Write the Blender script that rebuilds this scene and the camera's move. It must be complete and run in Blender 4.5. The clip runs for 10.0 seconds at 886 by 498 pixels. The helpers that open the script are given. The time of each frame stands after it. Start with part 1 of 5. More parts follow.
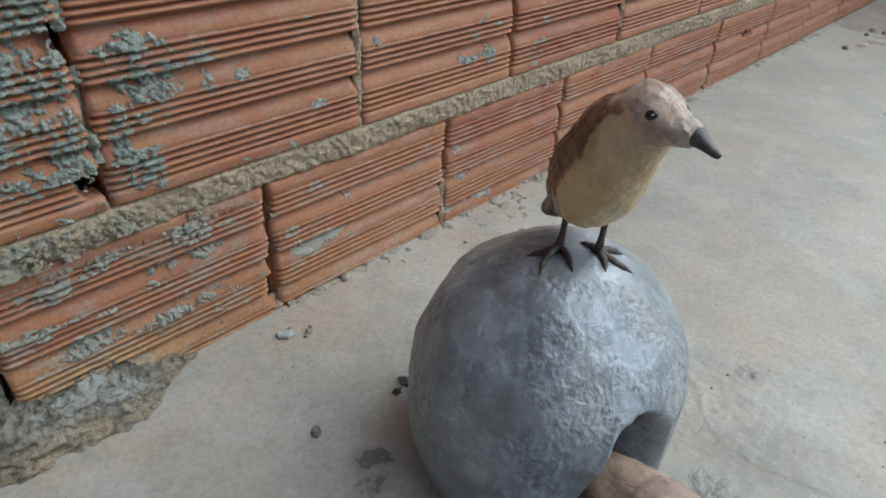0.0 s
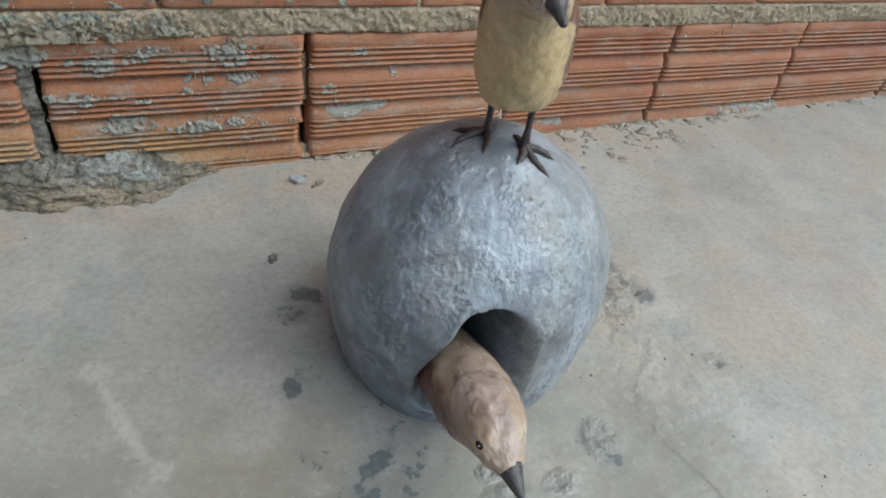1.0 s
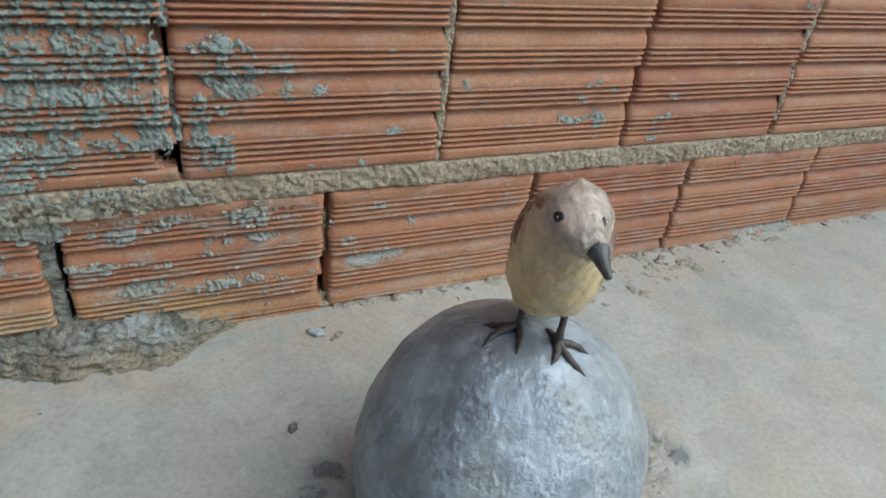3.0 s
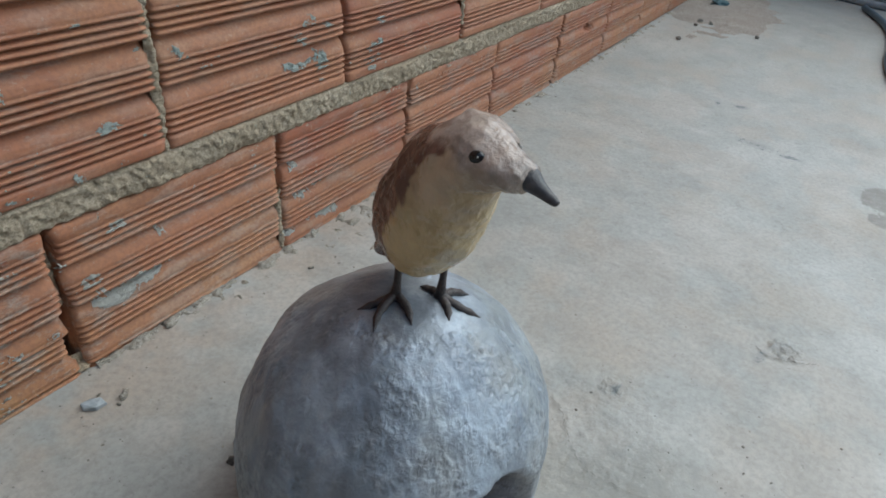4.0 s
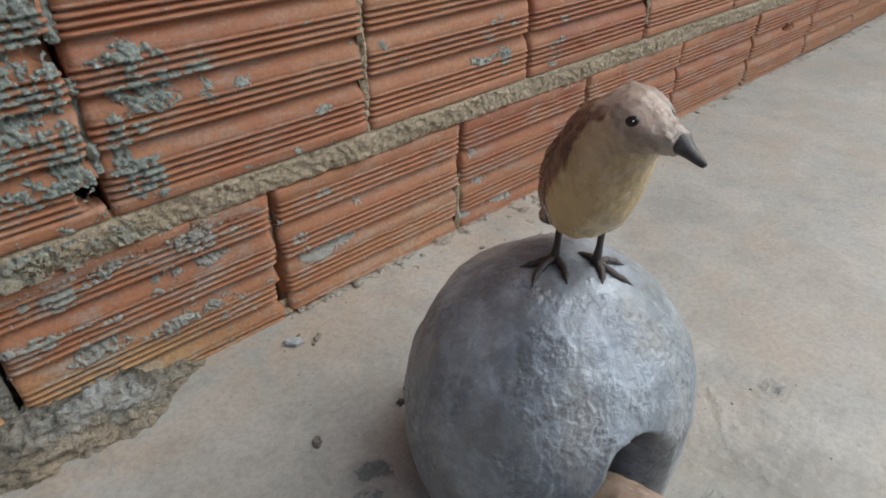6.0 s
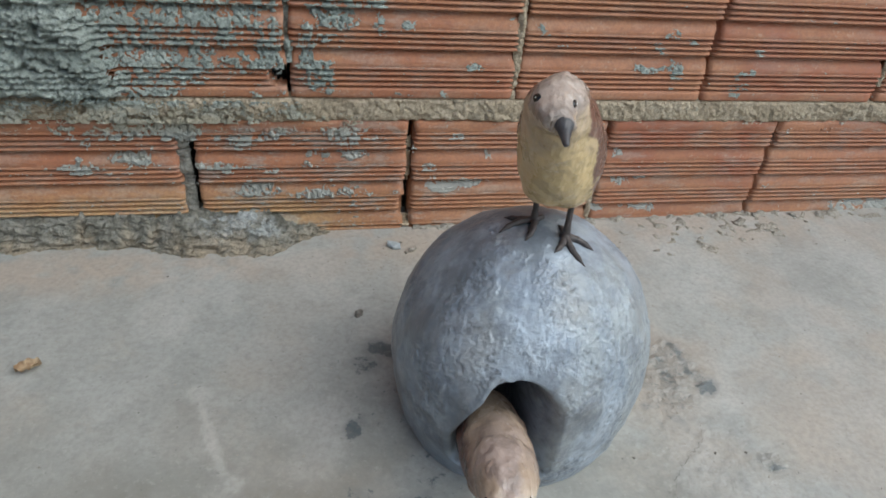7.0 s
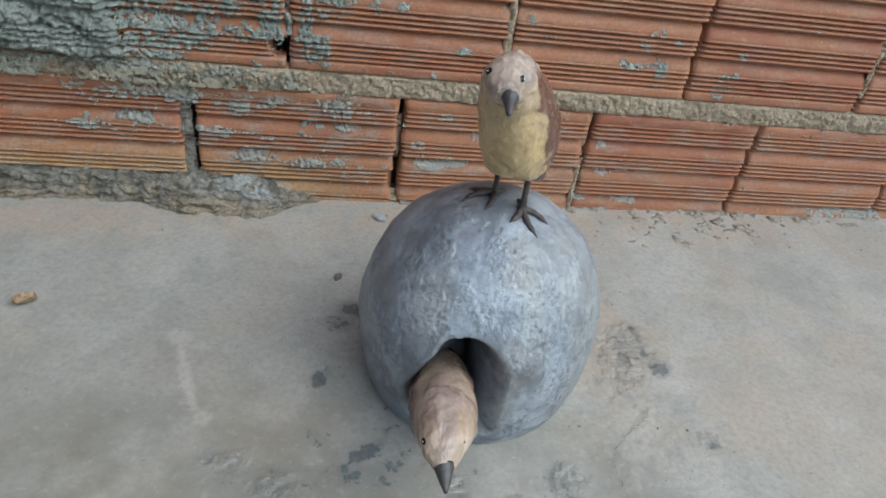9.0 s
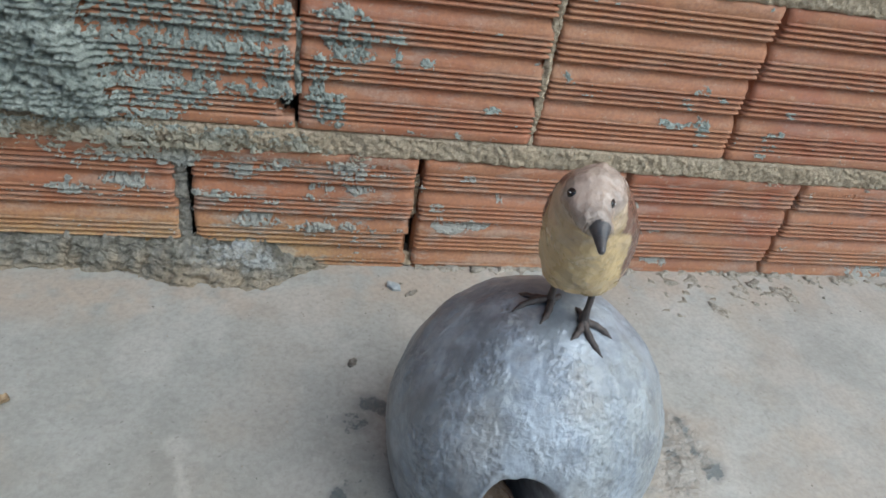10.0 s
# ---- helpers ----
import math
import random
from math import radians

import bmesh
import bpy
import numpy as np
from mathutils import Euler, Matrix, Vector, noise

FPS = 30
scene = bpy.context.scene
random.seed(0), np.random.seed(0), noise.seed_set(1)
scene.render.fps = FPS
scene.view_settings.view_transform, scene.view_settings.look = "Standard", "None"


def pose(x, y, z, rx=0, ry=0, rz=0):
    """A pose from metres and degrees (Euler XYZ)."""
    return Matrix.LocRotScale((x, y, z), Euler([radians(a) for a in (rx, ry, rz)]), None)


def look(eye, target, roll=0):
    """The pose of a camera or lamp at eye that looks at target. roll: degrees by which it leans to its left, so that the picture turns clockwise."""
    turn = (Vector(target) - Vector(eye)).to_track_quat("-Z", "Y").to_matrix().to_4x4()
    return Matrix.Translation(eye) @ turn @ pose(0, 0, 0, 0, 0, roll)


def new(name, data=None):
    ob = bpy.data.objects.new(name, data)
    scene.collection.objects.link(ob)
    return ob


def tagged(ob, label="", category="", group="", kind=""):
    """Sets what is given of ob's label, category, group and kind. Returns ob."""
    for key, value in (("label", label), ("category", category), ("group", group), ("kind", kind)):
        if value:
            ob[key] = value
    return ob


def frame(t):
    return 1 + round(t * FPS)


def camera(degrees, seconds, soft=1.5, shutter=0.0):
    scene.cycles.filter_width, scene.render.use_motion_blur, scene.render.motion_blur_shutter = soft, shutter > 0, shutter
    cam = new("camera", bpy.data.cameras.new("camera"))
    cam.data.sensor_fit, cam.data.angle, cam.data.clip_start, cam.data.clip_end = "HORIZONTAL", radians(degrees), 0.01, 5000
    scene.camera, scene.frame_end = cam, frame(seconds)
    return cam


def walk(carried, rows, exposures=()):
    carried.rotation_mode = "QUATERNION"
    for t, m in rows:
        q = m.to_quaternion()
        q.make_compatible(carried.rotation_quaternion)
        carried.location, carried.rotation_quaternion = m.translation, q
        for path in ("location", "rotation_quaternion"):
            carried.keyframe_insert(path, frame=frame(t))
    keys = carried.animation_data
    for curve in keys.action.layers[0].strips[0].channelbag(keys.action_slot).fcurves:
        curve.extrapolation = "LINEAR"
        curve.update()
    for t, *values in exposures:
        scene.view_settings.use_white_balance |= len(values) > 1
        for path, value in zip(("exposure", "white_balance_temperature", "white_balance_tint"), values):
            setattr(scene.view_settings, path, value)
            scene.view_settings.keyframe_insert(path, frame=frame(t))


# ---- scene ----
cam = camera(68.1, 10.0, soft=1.7)
PATH = [
    (0, (-0.2148, -0.3976, 0.3720), (0.5685, 0.3393, -0.3760), 2.6),
    (0.5, (-0.1500, -0.4546, 0.3596), (0.3603, 0.4185, -0.4742), 6.4),
    (1, (-0.1146, -0.5142, 0.3472), (0.3635, 0.3675, -0.4952), 9.4),
    (1.5, (-0.1015, -0.5155, 0.2993), (0.3111, 0.4906, -0.4316), 2.1),
    (2, (-0.0930, -0.4795, 0.3065), (0.4146, 0.5044, -0.3937), 6.6),
    (2.2, (-0.0917, -0.4598, 0.3242), (0.4127, 0.5436, -0.3511), 4.4),
    (3.3, (-0.1218, -0.4624, 0.4009), (0.3832, 0.4821, -0.3530), 9.2),
    (3.5, (-0.1238, -0.4592, 0.3917), (0.5279, 0.3989, -0.3530), 10.3),
    (3.9, (-0.1395, -0.3910, 0.3753), (0.7788, 0.1913, -0.3557), 8.0),
    (4, (-0.1520, -0.3773, 0.3675), (0.7788, 0.1585, -0.3825), 5.9),
    (4.5, (-0.2338, -0.3282, 0.3544), (0.7906, -0.0655, -0.4179), -4.2),
    (5, (-0.2830, -0.3098, 0.3511), (0.7572, -0.1565, -0.4303), -6.6),
    (5.5, (-0.2476, -0.3275, 0.3635), (0.8070, -0.0760, -0.3714), -4.5),
    (6, (-0.1841, -0.4094, 0.3707), (0.5332, 0.3910, -0.3792), -0.2),
    (6.2, (-0.1651, -0.4539, 0.3865), (0.3216, 0.4703, -0.4048), 1.4),
    (7.3, (-0.0609, -0.5915, 0.3891), (0.1631, 0.4428, -0.3832), 4.8),
    (7.5, (-0.0590, -0.6144, 0.3871), (0.1788, 0.3956, -0.4127), 5.8),
    (8, (-0.0531, -0.6380, 0.4081), (0.2391, 0.3537, -0.3963), 9.3),
    (8.5, (-0.0544, -0.6393, 0.4225), (0.1755, 0.3996, -0.3413), 10.3),
    (9, (-0.0511, -0.6013, 0.3937), (0.1533, 0.4297, -0.3884), 8.1),
    (9.5, (-0.0629, -0.5292, 0.3891), (0.1906, 0.5122, -0.3635), 9.9),
    (10, (-0.0812, -0.5096, 0.4048), (0.1618, 0.5214, -0.3668), 9.4),
]
walk(cam, [(t, look(eye, target, roll)) for t, eye, target, roll in PATH], [(0.0, 0.46, 6600, 4), (0.5, 0.54, 6600, 4), (2.2, 0.54, 6590, 4), (3.5, 0.65, 6300, -1), (4.0, 0.29, 6300, 3), (4.5, 0.19, 6560, 4), (5.5, 0.17, 6610, 5), (6.0, 0.40, 7000, 9), (6.2, 0.41, 6930, 8), (7.3, 0.55, 6470, 5), (8.5, 0.49, 6470, 5), (10.0, 0.64, 6420, 5)])

# ---- light ----
SUN_FROM = Vector((0.54, -0.30, 0.80)).normalized()
world = bpy.data.worlds.new("sky")
scene.world = world
world.use_nodes = True
wt = world.node_tree
sky = wt.nodes.new("ShaderNodeTexSky")
sky.sky_type = "NISHITA"
sky.sun_disc = False
sky.sun_elevation = math.asin(SUN_FROM.z)
sky.sun_rotation = math.atan2(SUN_FROM.x, SUN_FROM.y)
sky.air_density, sky.dust_density, sky.ozone_density = 1.0, 1.6, 1.0
wt.links.new(sky.outputs[0], wt.nodes["Background"].inputs[0])
wt.nodes["Background"].inputs[1].default_value = 0.15
sun = new("sun", bpy.data.lights.new("sun", "SUN"))
sun.data.energy, sun.data.angle, sun.data.color = 2.15, radians(85), (0.925, 0.985, 1.0)
sun.matrix_world = look(SUN_FROM * 5, (0, 0, 0))


# ---- numeric noise ----
def lattice(ix, iy, iz, seed):
    n = (ix * 73856093) ^ (iy * 19349663) ^ (iz * 83492791) ^ (seed * 2654435761 % 2147483647)
    n = (n ^ (n >> 13)) * 1274126177 & 0x7FFFFFFF
    n = (n ^ (n >> 16)) * 668265263 & 0x7FFFFFFF
    return (n & 0xFFFFF) / 0xFFFFF


def smooth_noise(x, y, z=0.0, seed=0):
    """Value noise in 0..1 on arrays."""
    x, y, z = np.broadcast_arrays(np.asarray(x, float), np.asarray(y, float), np.asarray(z, float))
    fx, fy, fz = np.floor(x), np.floor(y), np.floor(z)
    ix, iy, iz = fx.astype(np.int64), fy.astype(np.int64), fz.astype(np.int64)
    u, v, w = x - fx, y - fy, z - fz
    u, v, w = u * u * (3 - 2 * u), v * v * (3 - 2 * v), w * w * (3 - 2 * w)
    total = 0
    for a in (0, 1):
        for b in (0, 1):
            for c in (0, 1):
                total = total + lattice(ix + a, iy + b, iz + c, seed) * (u if a else 1 - u) * (v if b else 1 - v) * (w if c else 1 - w)
    return total


def fbm(x, y, z=0.0, octaves=4, seed=0):
    total, amp, norm = 0, 1.0, 0.0
    for k in range(octaves):
        total = total + amp * smooth_noise(np.asarray(x) * 2 ** k, np.asarray(y) * 2 ** k, np.asarray(z) * 2 ** k, seed + 17 * k)
        norm += amp
        amp *= 0.5
    return total / norm


def ramp(v, a, b):
    t = np.clip((np.asarray(v, float) - a) / (b - a), 0, 1)
    return t * t * (3 - 2 * t)


def spot(x, y, cx, cy, rx, ry=None, turn=0.0):
    """A soft round patch, 1 at its middle and 0 past its edge."""
    ry = ry or rx
    c, s = math.cos(turn), math.sin(turn)
    dx, dy = x - cx, y - cy
    return np.clip(1 - np.hypot((dx * c + dy * s) / rx, (dy * c - dx * s) / ry), 0, 1)


# ---- mesh helpers ----
def mesh_object(name, verts, faces, material, parent=None, label="", smooth=True, attributes=None):
    me = bpy.data.meshes.new(name)
    me.from_pydata([tuple(v) for v in verts], [], [tuple(int(i) for i in f) for f in faces])
    for key, values in (attributes or {}).items():
        layer = me.attributes.new(key, "FLOAT", "POINT")
        layer.data.foreach_set("value", np.asarray(values, np.float32))
    for m in material if isinstance(material, (list, tuple)) else [material]:
        me.materials.append(m)
    if smooth:
        me.polygons.foreach_set("use_smooth", [True] * len(me.polygons))
    me.update()
    ob = new(name, me)
    if parent is not None:
        ob.parent = parent
    if label:
        ob["label"] = label
    return ob


def part(name, bm, material, parent=None, label="", smooth=True):
    me = bpy.data.meshes.new(name)
    bm.normal_update()
    bm.to_mesh(me)
    bm.free()
    me.materials.append(material)
    if smooth:
        me.polygons.foreach_set("use_smooth", [True] * len(me.polygons))
    ob = new(name, me)
    if parent is not None:
        ob.parent = parent
    if label:
        ob["label"] = label
    return ob


def grid_faces(n, m, keep=None, base=0):
    """Quads of an n by m lattice of vertices, row after row."""
    i, j = np.meshgrid(np.arange(n - 1), np.arange(m - 1), indexing="ij")
    a = (i * m + j).ravel() + base
    f = np.stack([a, a + m, a + m + 1, a + 1], 1)
    return f if keep is None else f[keep.ravel()]


def tube(points, radii, sides=10, close=True):
    """Vertices and faces of a round tube along points."""
    pts = [Vector(p) for p in points]
    verts, faces = [], []
    side = Vector((0.0123, 0.021, 1.0))
    for k, p in enumerate(pts):
        d = (pts[min(k + 1, len(pts) - 1)] - pts[max(k - 1, 0)]).normalized()
        a = side - d * side.dot(d)
        a = a.normalized() if a.length > 1e-4 else d.orthogonal().normalized()
        side = a
        b = d.cross(a)
        for q in range(sides):
            w = 2 * math.pi * q / sides
            verts.append(p + (a * math.cos(w) + b * math.sin(w)) * radii[k])
    for k in range(len(pts) - 1):
        for q in range(sides):
            a, b = k * sides + q, k * sides + (q + 1) % sides
            faces.append((a, b, b + sides, a + sides))
    if close:
        faces.append(tuple(reversed(range(sides))))
        faces.append(tuple(range((len(pts) - 1) * sides, len(pts) * sides)))
    return verts, faces


def spline(keys, count):
    """Smooth in-between values of rows of numbers (Catmull-Rom)."""
    k = np.array(keys, float)
    out = []
    for s in np.linspace(0, len(k) - 1, count):
        i = min(int(s), len(k) - 2)
        t = s - i
        p0, p1, p2, p3 = k[max(i - 1, 0)], k[i], k[i + 1], k[min(i + 2, len(k) - 1)]
        out.append(0.5 * (2 * p1 + (p2 - p0) * t + (2 * p0 - 5 * p1 + 4 * p2 - p3) * t ** 2 + (3 * p1 - p0 - 3 * p2 + p3) * t ** 3))
    return out


# ---- materials ----
# The plan is drawn with a brick 0.29 long and brought to the true 0.19 at the end of the file.
UNIT = 0.655


class Nodes:
    """Short ways to write a node material."""

    def __init__(self, name, roughness=0.8, metallic=0.0):
        self.m = bpy.data.materials.new(name)
        self.m.use_nodes = True
        self.t = self.m.node_tree
        self.b = self.t.nodes["Principled BSDF"]
        self.b.inputs["Roughness"].default_value = roughness
        self.b.inputs["Metallic"].default_value = metallic
        self.where = self.t.nodes.new("ShaderNodeNewGeometry").outputs["Position"]

    def put(self, a, value):
        if hasattr(value, "links"):
            self.t.links.new(value, a)
        else:
            a.default_value = value

    def use_object(self):
        self.where = self.t.nodes.new("ShaderNodeTexCoord").outputs["Object"]

    def noise(self, scale, detail=4.0, rough=0.55, stretch=(1, 1, 1), distortion=0.0):
        m = self.t.nodes.new("ShaderNodeMapping")
        m.inputs["Scale"].default_value = stretch
        self.t.links.new(self.where, m.inputs["Vector"])
        n = self.t.nodes.new("ShaderNodeTexNoise")
        n.inputs["Scale"].default_value, n.inputs["Detail"].default_value = scale / UNIT, detail
        n.inputs["Roughness"].default_value, n.inputs["Distortion"].default_value = rough, distortion
        self.t.links.new(m.outputs[0], n.inputs["Vector"])
        return n.outputs["Fac"]

    def cells(self, scale):
        n = self.t.nodes.new("ShaderNodeTexVoronoi")
        n.inputs["Scale"].default_value = scale / UNIT
        self.t.links.new(self.where, n.inputs["Vector"])
        return n.outputs["Distance"]

    def attribute(self, name):
        n = self.t.nodes.new("ShaderNodeAttribute")
        n.attribute_name = name
        return n.outputs["Fac"]

    def random(self):
        return self.t.nodes.new("ShaderNodeObjectInfo").outputs["Random"]

    def axis(self, k):
        n = self.t.nodes.new("ShaderNodeSeparateXYZ")
        self.t.links.new(self.where, n.inputs[0])
        return n.outputs[k]

    def math(self, op, a, b=0.0, clamp=False):
        n = self.t.nodes.new("ShaderNodeMath")
        n.operation, n.use_clamp = op, clamp
        self.put(n.inputs[0], a)
        self.put(n.inputs[1], b)
        return n.outputs[0]

    def span(self, v, a, b, lo=0.0, hi=1.0):
        n = self.t.nodes.new("ShaderNodeMapRange")
        n.interpolation_type = "SMOOTHSTEP"
        self.put(n.inputs["Value"], v)
        for key, val in (("From Min", a), ("From Max", b), ("To Min", lo), ("To Max", hi)):
            n.inputs[key].default_value = val
        return n.outputs[0]

    def mix(self, fac, a, b):
        n = self.t.nodes.new("ShaderNodeMix")
        n.data_type = "RGBA"
        self.put(n.inputs["Factor"], fac)
        for sock, val in ((n.inputs["A"], a), (n.inputs["B"], b)):
            sock = [s for s in n.inputs if s.name == sock.name and s.type == "RGBA"][0]
            if hasattr(val, "links"):
                self.t.links.new(val, sock)
            else:
                sock.default_value = (*val, 1)
        return [o for o in n.outputs if o.type == "RGBA"][0]

    def bump(self, height, distance, strength=1.0, under=None):
        n = self.t.nodes.new("ShaderNodeBump")
        n.inputs["Strength"].default_value, n.inputs["Distance"].default_value = strength, distance * UNIT
        self.t.links.new(height, n.inputs["Height"])
        if under is not None:
            self.t.links.new(under, n.inputs["Normal"])
        return n.outputs[0]

    def done(self, colour, normal=None, rough=None):
        self.put(self.b.inputs["Base Color"], colour if hasattr(colour, "links") else (*colour, 1))
        if normal is not None:
            self.t.links.new(normal, self.b.inputs["Normal"])
        if rough is not None:
            self.put(self.b.inputs["Roughness"], rough)
        return self.m


def floor_material():
    n = Nodes("worn_cement", 0.6)
    broad, mid, fine = n.noise(3.2, 5), n.noise(17, 6, 0.6), n.noise(140, 4, 0.65)
    c = n.mix(n.span(broad, 0.35, 0.65), (0.372, 0.377, 0.352), (0.418, 0.424, 0.398))
    c = n.mix(n.span(mid, 0.42, 0.68, 0, 0.5), c, (0.48, 0.48, 0.45))
    c = n.mix(n.span(n.noise(9, 6, 0.65), 0.50, 0.68, 0, 0.5), c, (0.30, 0.305, 0.285))
    c = n.mix(n.span(n.noise(38, 7, 0.75), 0.50, 0.64, 0, 0.5), c, (0.27, 0.275, 0.25))
    c = n.mix(n.span(n.noise(27, 7, 0.75), 0.52, 0.66, 0, 0.42), c, (0.51, 0.505, 0.47))
    c = n.mix(n.span(n.noise(14, 7, 0.75), 0.55, 0.66, 0, 0.3), c, (0.48, 0.44, 0.37))
    c = n.mix(n.span(n.noise(5.5, 5, 0.6), 0.50, 0.66, 0, 0.55), c, (0.46, 0.405, 0.335))
    # brownish dirt and painted soft shade share this dark colour
    c = n.mix(n.math("MULTIPLY", n.attribute("grime_shade"), n.span(n.noise(20, 7, 0.7), 0.32, 0.66, 0.55, 1.0)), c, (0.215, 0.208, 0.18))
    c = n.mix(n.attribute("earth"), c, (0.49, 0.395, 0.315))
    # chalk marks, pale mottling and the painted glare
    c = n.mix(n.attribute("pale"), c, (0.66, 0.64, 0.60))
    c = n.mix(n.math("MULTIPLY", n.attribute("damp"), n.span(n.noise(30, 5, 0.6), 0.3, 0.6, 0.6, 0.95)), c, (0.20, 0.182, 0.155))
    # the mask holds the stains and the painted shade at the nest's foot
    mask, speck = n.attribute("stain_shade"), n.noise(62, 6, 0.7)
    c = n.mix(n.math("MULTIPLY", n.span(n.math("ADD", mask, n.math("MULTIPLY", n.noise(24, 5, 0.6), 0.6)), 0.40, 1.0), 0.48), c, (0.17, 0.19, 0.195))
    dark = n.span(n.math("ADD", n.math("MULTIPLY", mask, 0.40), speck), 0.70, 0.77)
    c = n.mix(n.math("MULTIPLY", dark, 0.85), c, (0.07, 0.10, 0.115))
    grit = n.math("MULTIPLY", n.attribute("rough"), n.span(n.noise(85, 6, 0.7), 0.52, 0.66))
    c = n.mix(n.math("MULTIPLY", n.attribute("rough"), 0.25), c, (0.27, 0.285, 0.27))
    c = n.mix(n.math("MULTIPLY", grit, 0.8), c, (0.18, 0.185, 0.17))
    c = n.mix(n.span(fine, 0.36, 0.70, 0.0, 0.40), c, (0.24, 0.235, 0.215))
    c = n.mix(n.span(n.noise(95, 6, 0.75), 0.54, 0.68, 0, 0.3), c, (0.53, 0.52, 0.48))
    c = n.mix(n.span(n.noise(150, 3, 0.5), 0.66, 0.74, 0.0, 0.5), c, (0.17, 0.165, 0.15))
    c = n.mix(0.15, c, (0.14, 0.14, 0.125))
    h = n.bump(mid, 0.0005, 0.3)
    h = n.bump(n.math("MULTIPLY", n.attribute("rough"), n.noise(105, 4, 0.6)), 0.0070, 0.85, h)
    h = n.bump(fine, 0.0007, 0.5, h)
    return n.done(c, h, n.span(n.noise(6, 5), 0.3, 0.7, 0.40, 0.62))


def brick_material():
    n = Nodes("fired_clay", 0.75)
    r = n.random()
    x, z = n.axis(0), n.axis(2)
    c = n.mix(r, (0.325, 0.106, 0.052), (0.405, 0.172, 0.086))
    broad, streak = n.noise(7, 5), n.noise(14, 6, 0.6, (0.35, 1, 3.0))
    c = n.mix(n.span(broad, 0.4, 0.65, 0, 0.7), c, (0.409, 0.198, 0.103))
    c = n.mix(n.span(streak, 0.48, 0.72, 0, 0.6), c, (0.251, 0.101, 0.060))
    c = n.mix(n.span(n.noise(22, 6, 0.65, (0.4, 1, 1.8)), 0.5, 0.7, 0, 0.45), c, (0.437, 0.264, 0.159))
    # ochre dust on the lowest bricks
    low = n.math("MULTIPLY", n.span(z, 0.02 * UNIT, 0.11 * UNIT, 1, 0), n.span(x, -0.25 * UNIT, 0.05 * UNIT, 1, 0.15))
    c = n.mix(n.math("MULTIPLY", low, n.span(n.noise(16, 5), 0.3, 0.6, 0.55, 1.0)), c, (0.50, 0.335, 0.155))
    # dry grey film of cement
    crest = n.t.nodes.new("ShaderNodeNewGeometry").outputs["Pointiness"]
    film = n.math("MULTIPLY", n.span(n.noise(34, 7, 0.72, (0.45, 1, 1.2)), 0.47, 0.60), n.span(x, -0.02 * UNIT, 0.12 * UNIT, 0.95, 0.45))
    film = n.math("MULTIPLY", film, n.span(z, 0.17 * UNIT, 0.20 * UNIT, 1.0, 0.45))
    film = n.math("MULTIPLY", film, n.span(x, -0.34 * UNIT, -0.28 * UNIT, 0.45, 1.0))
    film = n.math("MULTIPLY", film, n.span(crest, 0.46, 0.54, 0.45, 1.0))
    c = n.mix(film, c, (0.40, 0.415, 0.37))
    fine = n.noise(210, 4, 0.65)
    c = n.mix(n.span(fine, 0.38, 0.66, 0, 0.45), c, (0.22, 0.10, 0.065))
    c = n.mix(n.span(n.noise(120, 3, 0.6), 0.62, 0.70, 0, 0.28), c, (0.50, 0.38, 0.285))
    h = n.bump(n.noise(60, 5, 0.6, (0.15, 1, 1.3)), 0.0022, 0.6)
    h = n.bump(fine, 0.0009, 0.6, h)
    h = n.bump(film, 0.0016, 0.8, h)
    return n.done(c, h, n.span(broad, 0.3, 0.7, 0.62, 0.82))


def mortar_material(name, dark, light, grain):
    n = Nodes(name, 0.95)
    broad, fine = n.noise(11, 5), n.noise(190, 5, 0.7)
    c = n.mix(n.span(broad, 0.35, 0.65), dark, light)
    c = n.mix(n.span(fine, 0.38, 0.56), [a * 0.78 for a in dark], c)
    c = n.mix(n.span(n.noise(420, 3, 0.6), 0.52, 0.68, 0, 0.45), c, [a * 0.66 for a in dark])
    c = n.mix(n.span(n.cells(230), 0.0, 0.25, 0.55, 0.0), c, grain)
    if name == "grey_mortar":
        # splashes on the lowest course are dry and pale
        c = n.mix(n.math("MULTIPLY", n.span(n.axis(2), 0.20 * UNIT, 0.165 * UNIT), n.span(n.axis(0), -0.30 * UNIT, 0.04 * UNIT, 0.62, 0.88)), c, (0.49, 0.475, 0.425))
        bed = n.math("MULTIPLY", n.span(n.axis(2), 0.168 * UNIT, 0.182 * UNIT), n.span(n.axis(2), 0.208 * UNIT, 0.222 * UNIT, 1, 0))
        c = n.mix(n.math("MULTIPLY", bed, n.span(n.noise(26, 5, 0.65), 0.38, 0.6, 0.5, 0.95)), c, (0.47, 0.415, 0.310))
    h = n.bump(n.noise(110, 6, 0.75), 0.0065, 0.9)
    h = n.bump(n.noise(300, 4, 0.7), 0.0030, 0.9, h)
    return n.done(c, h)


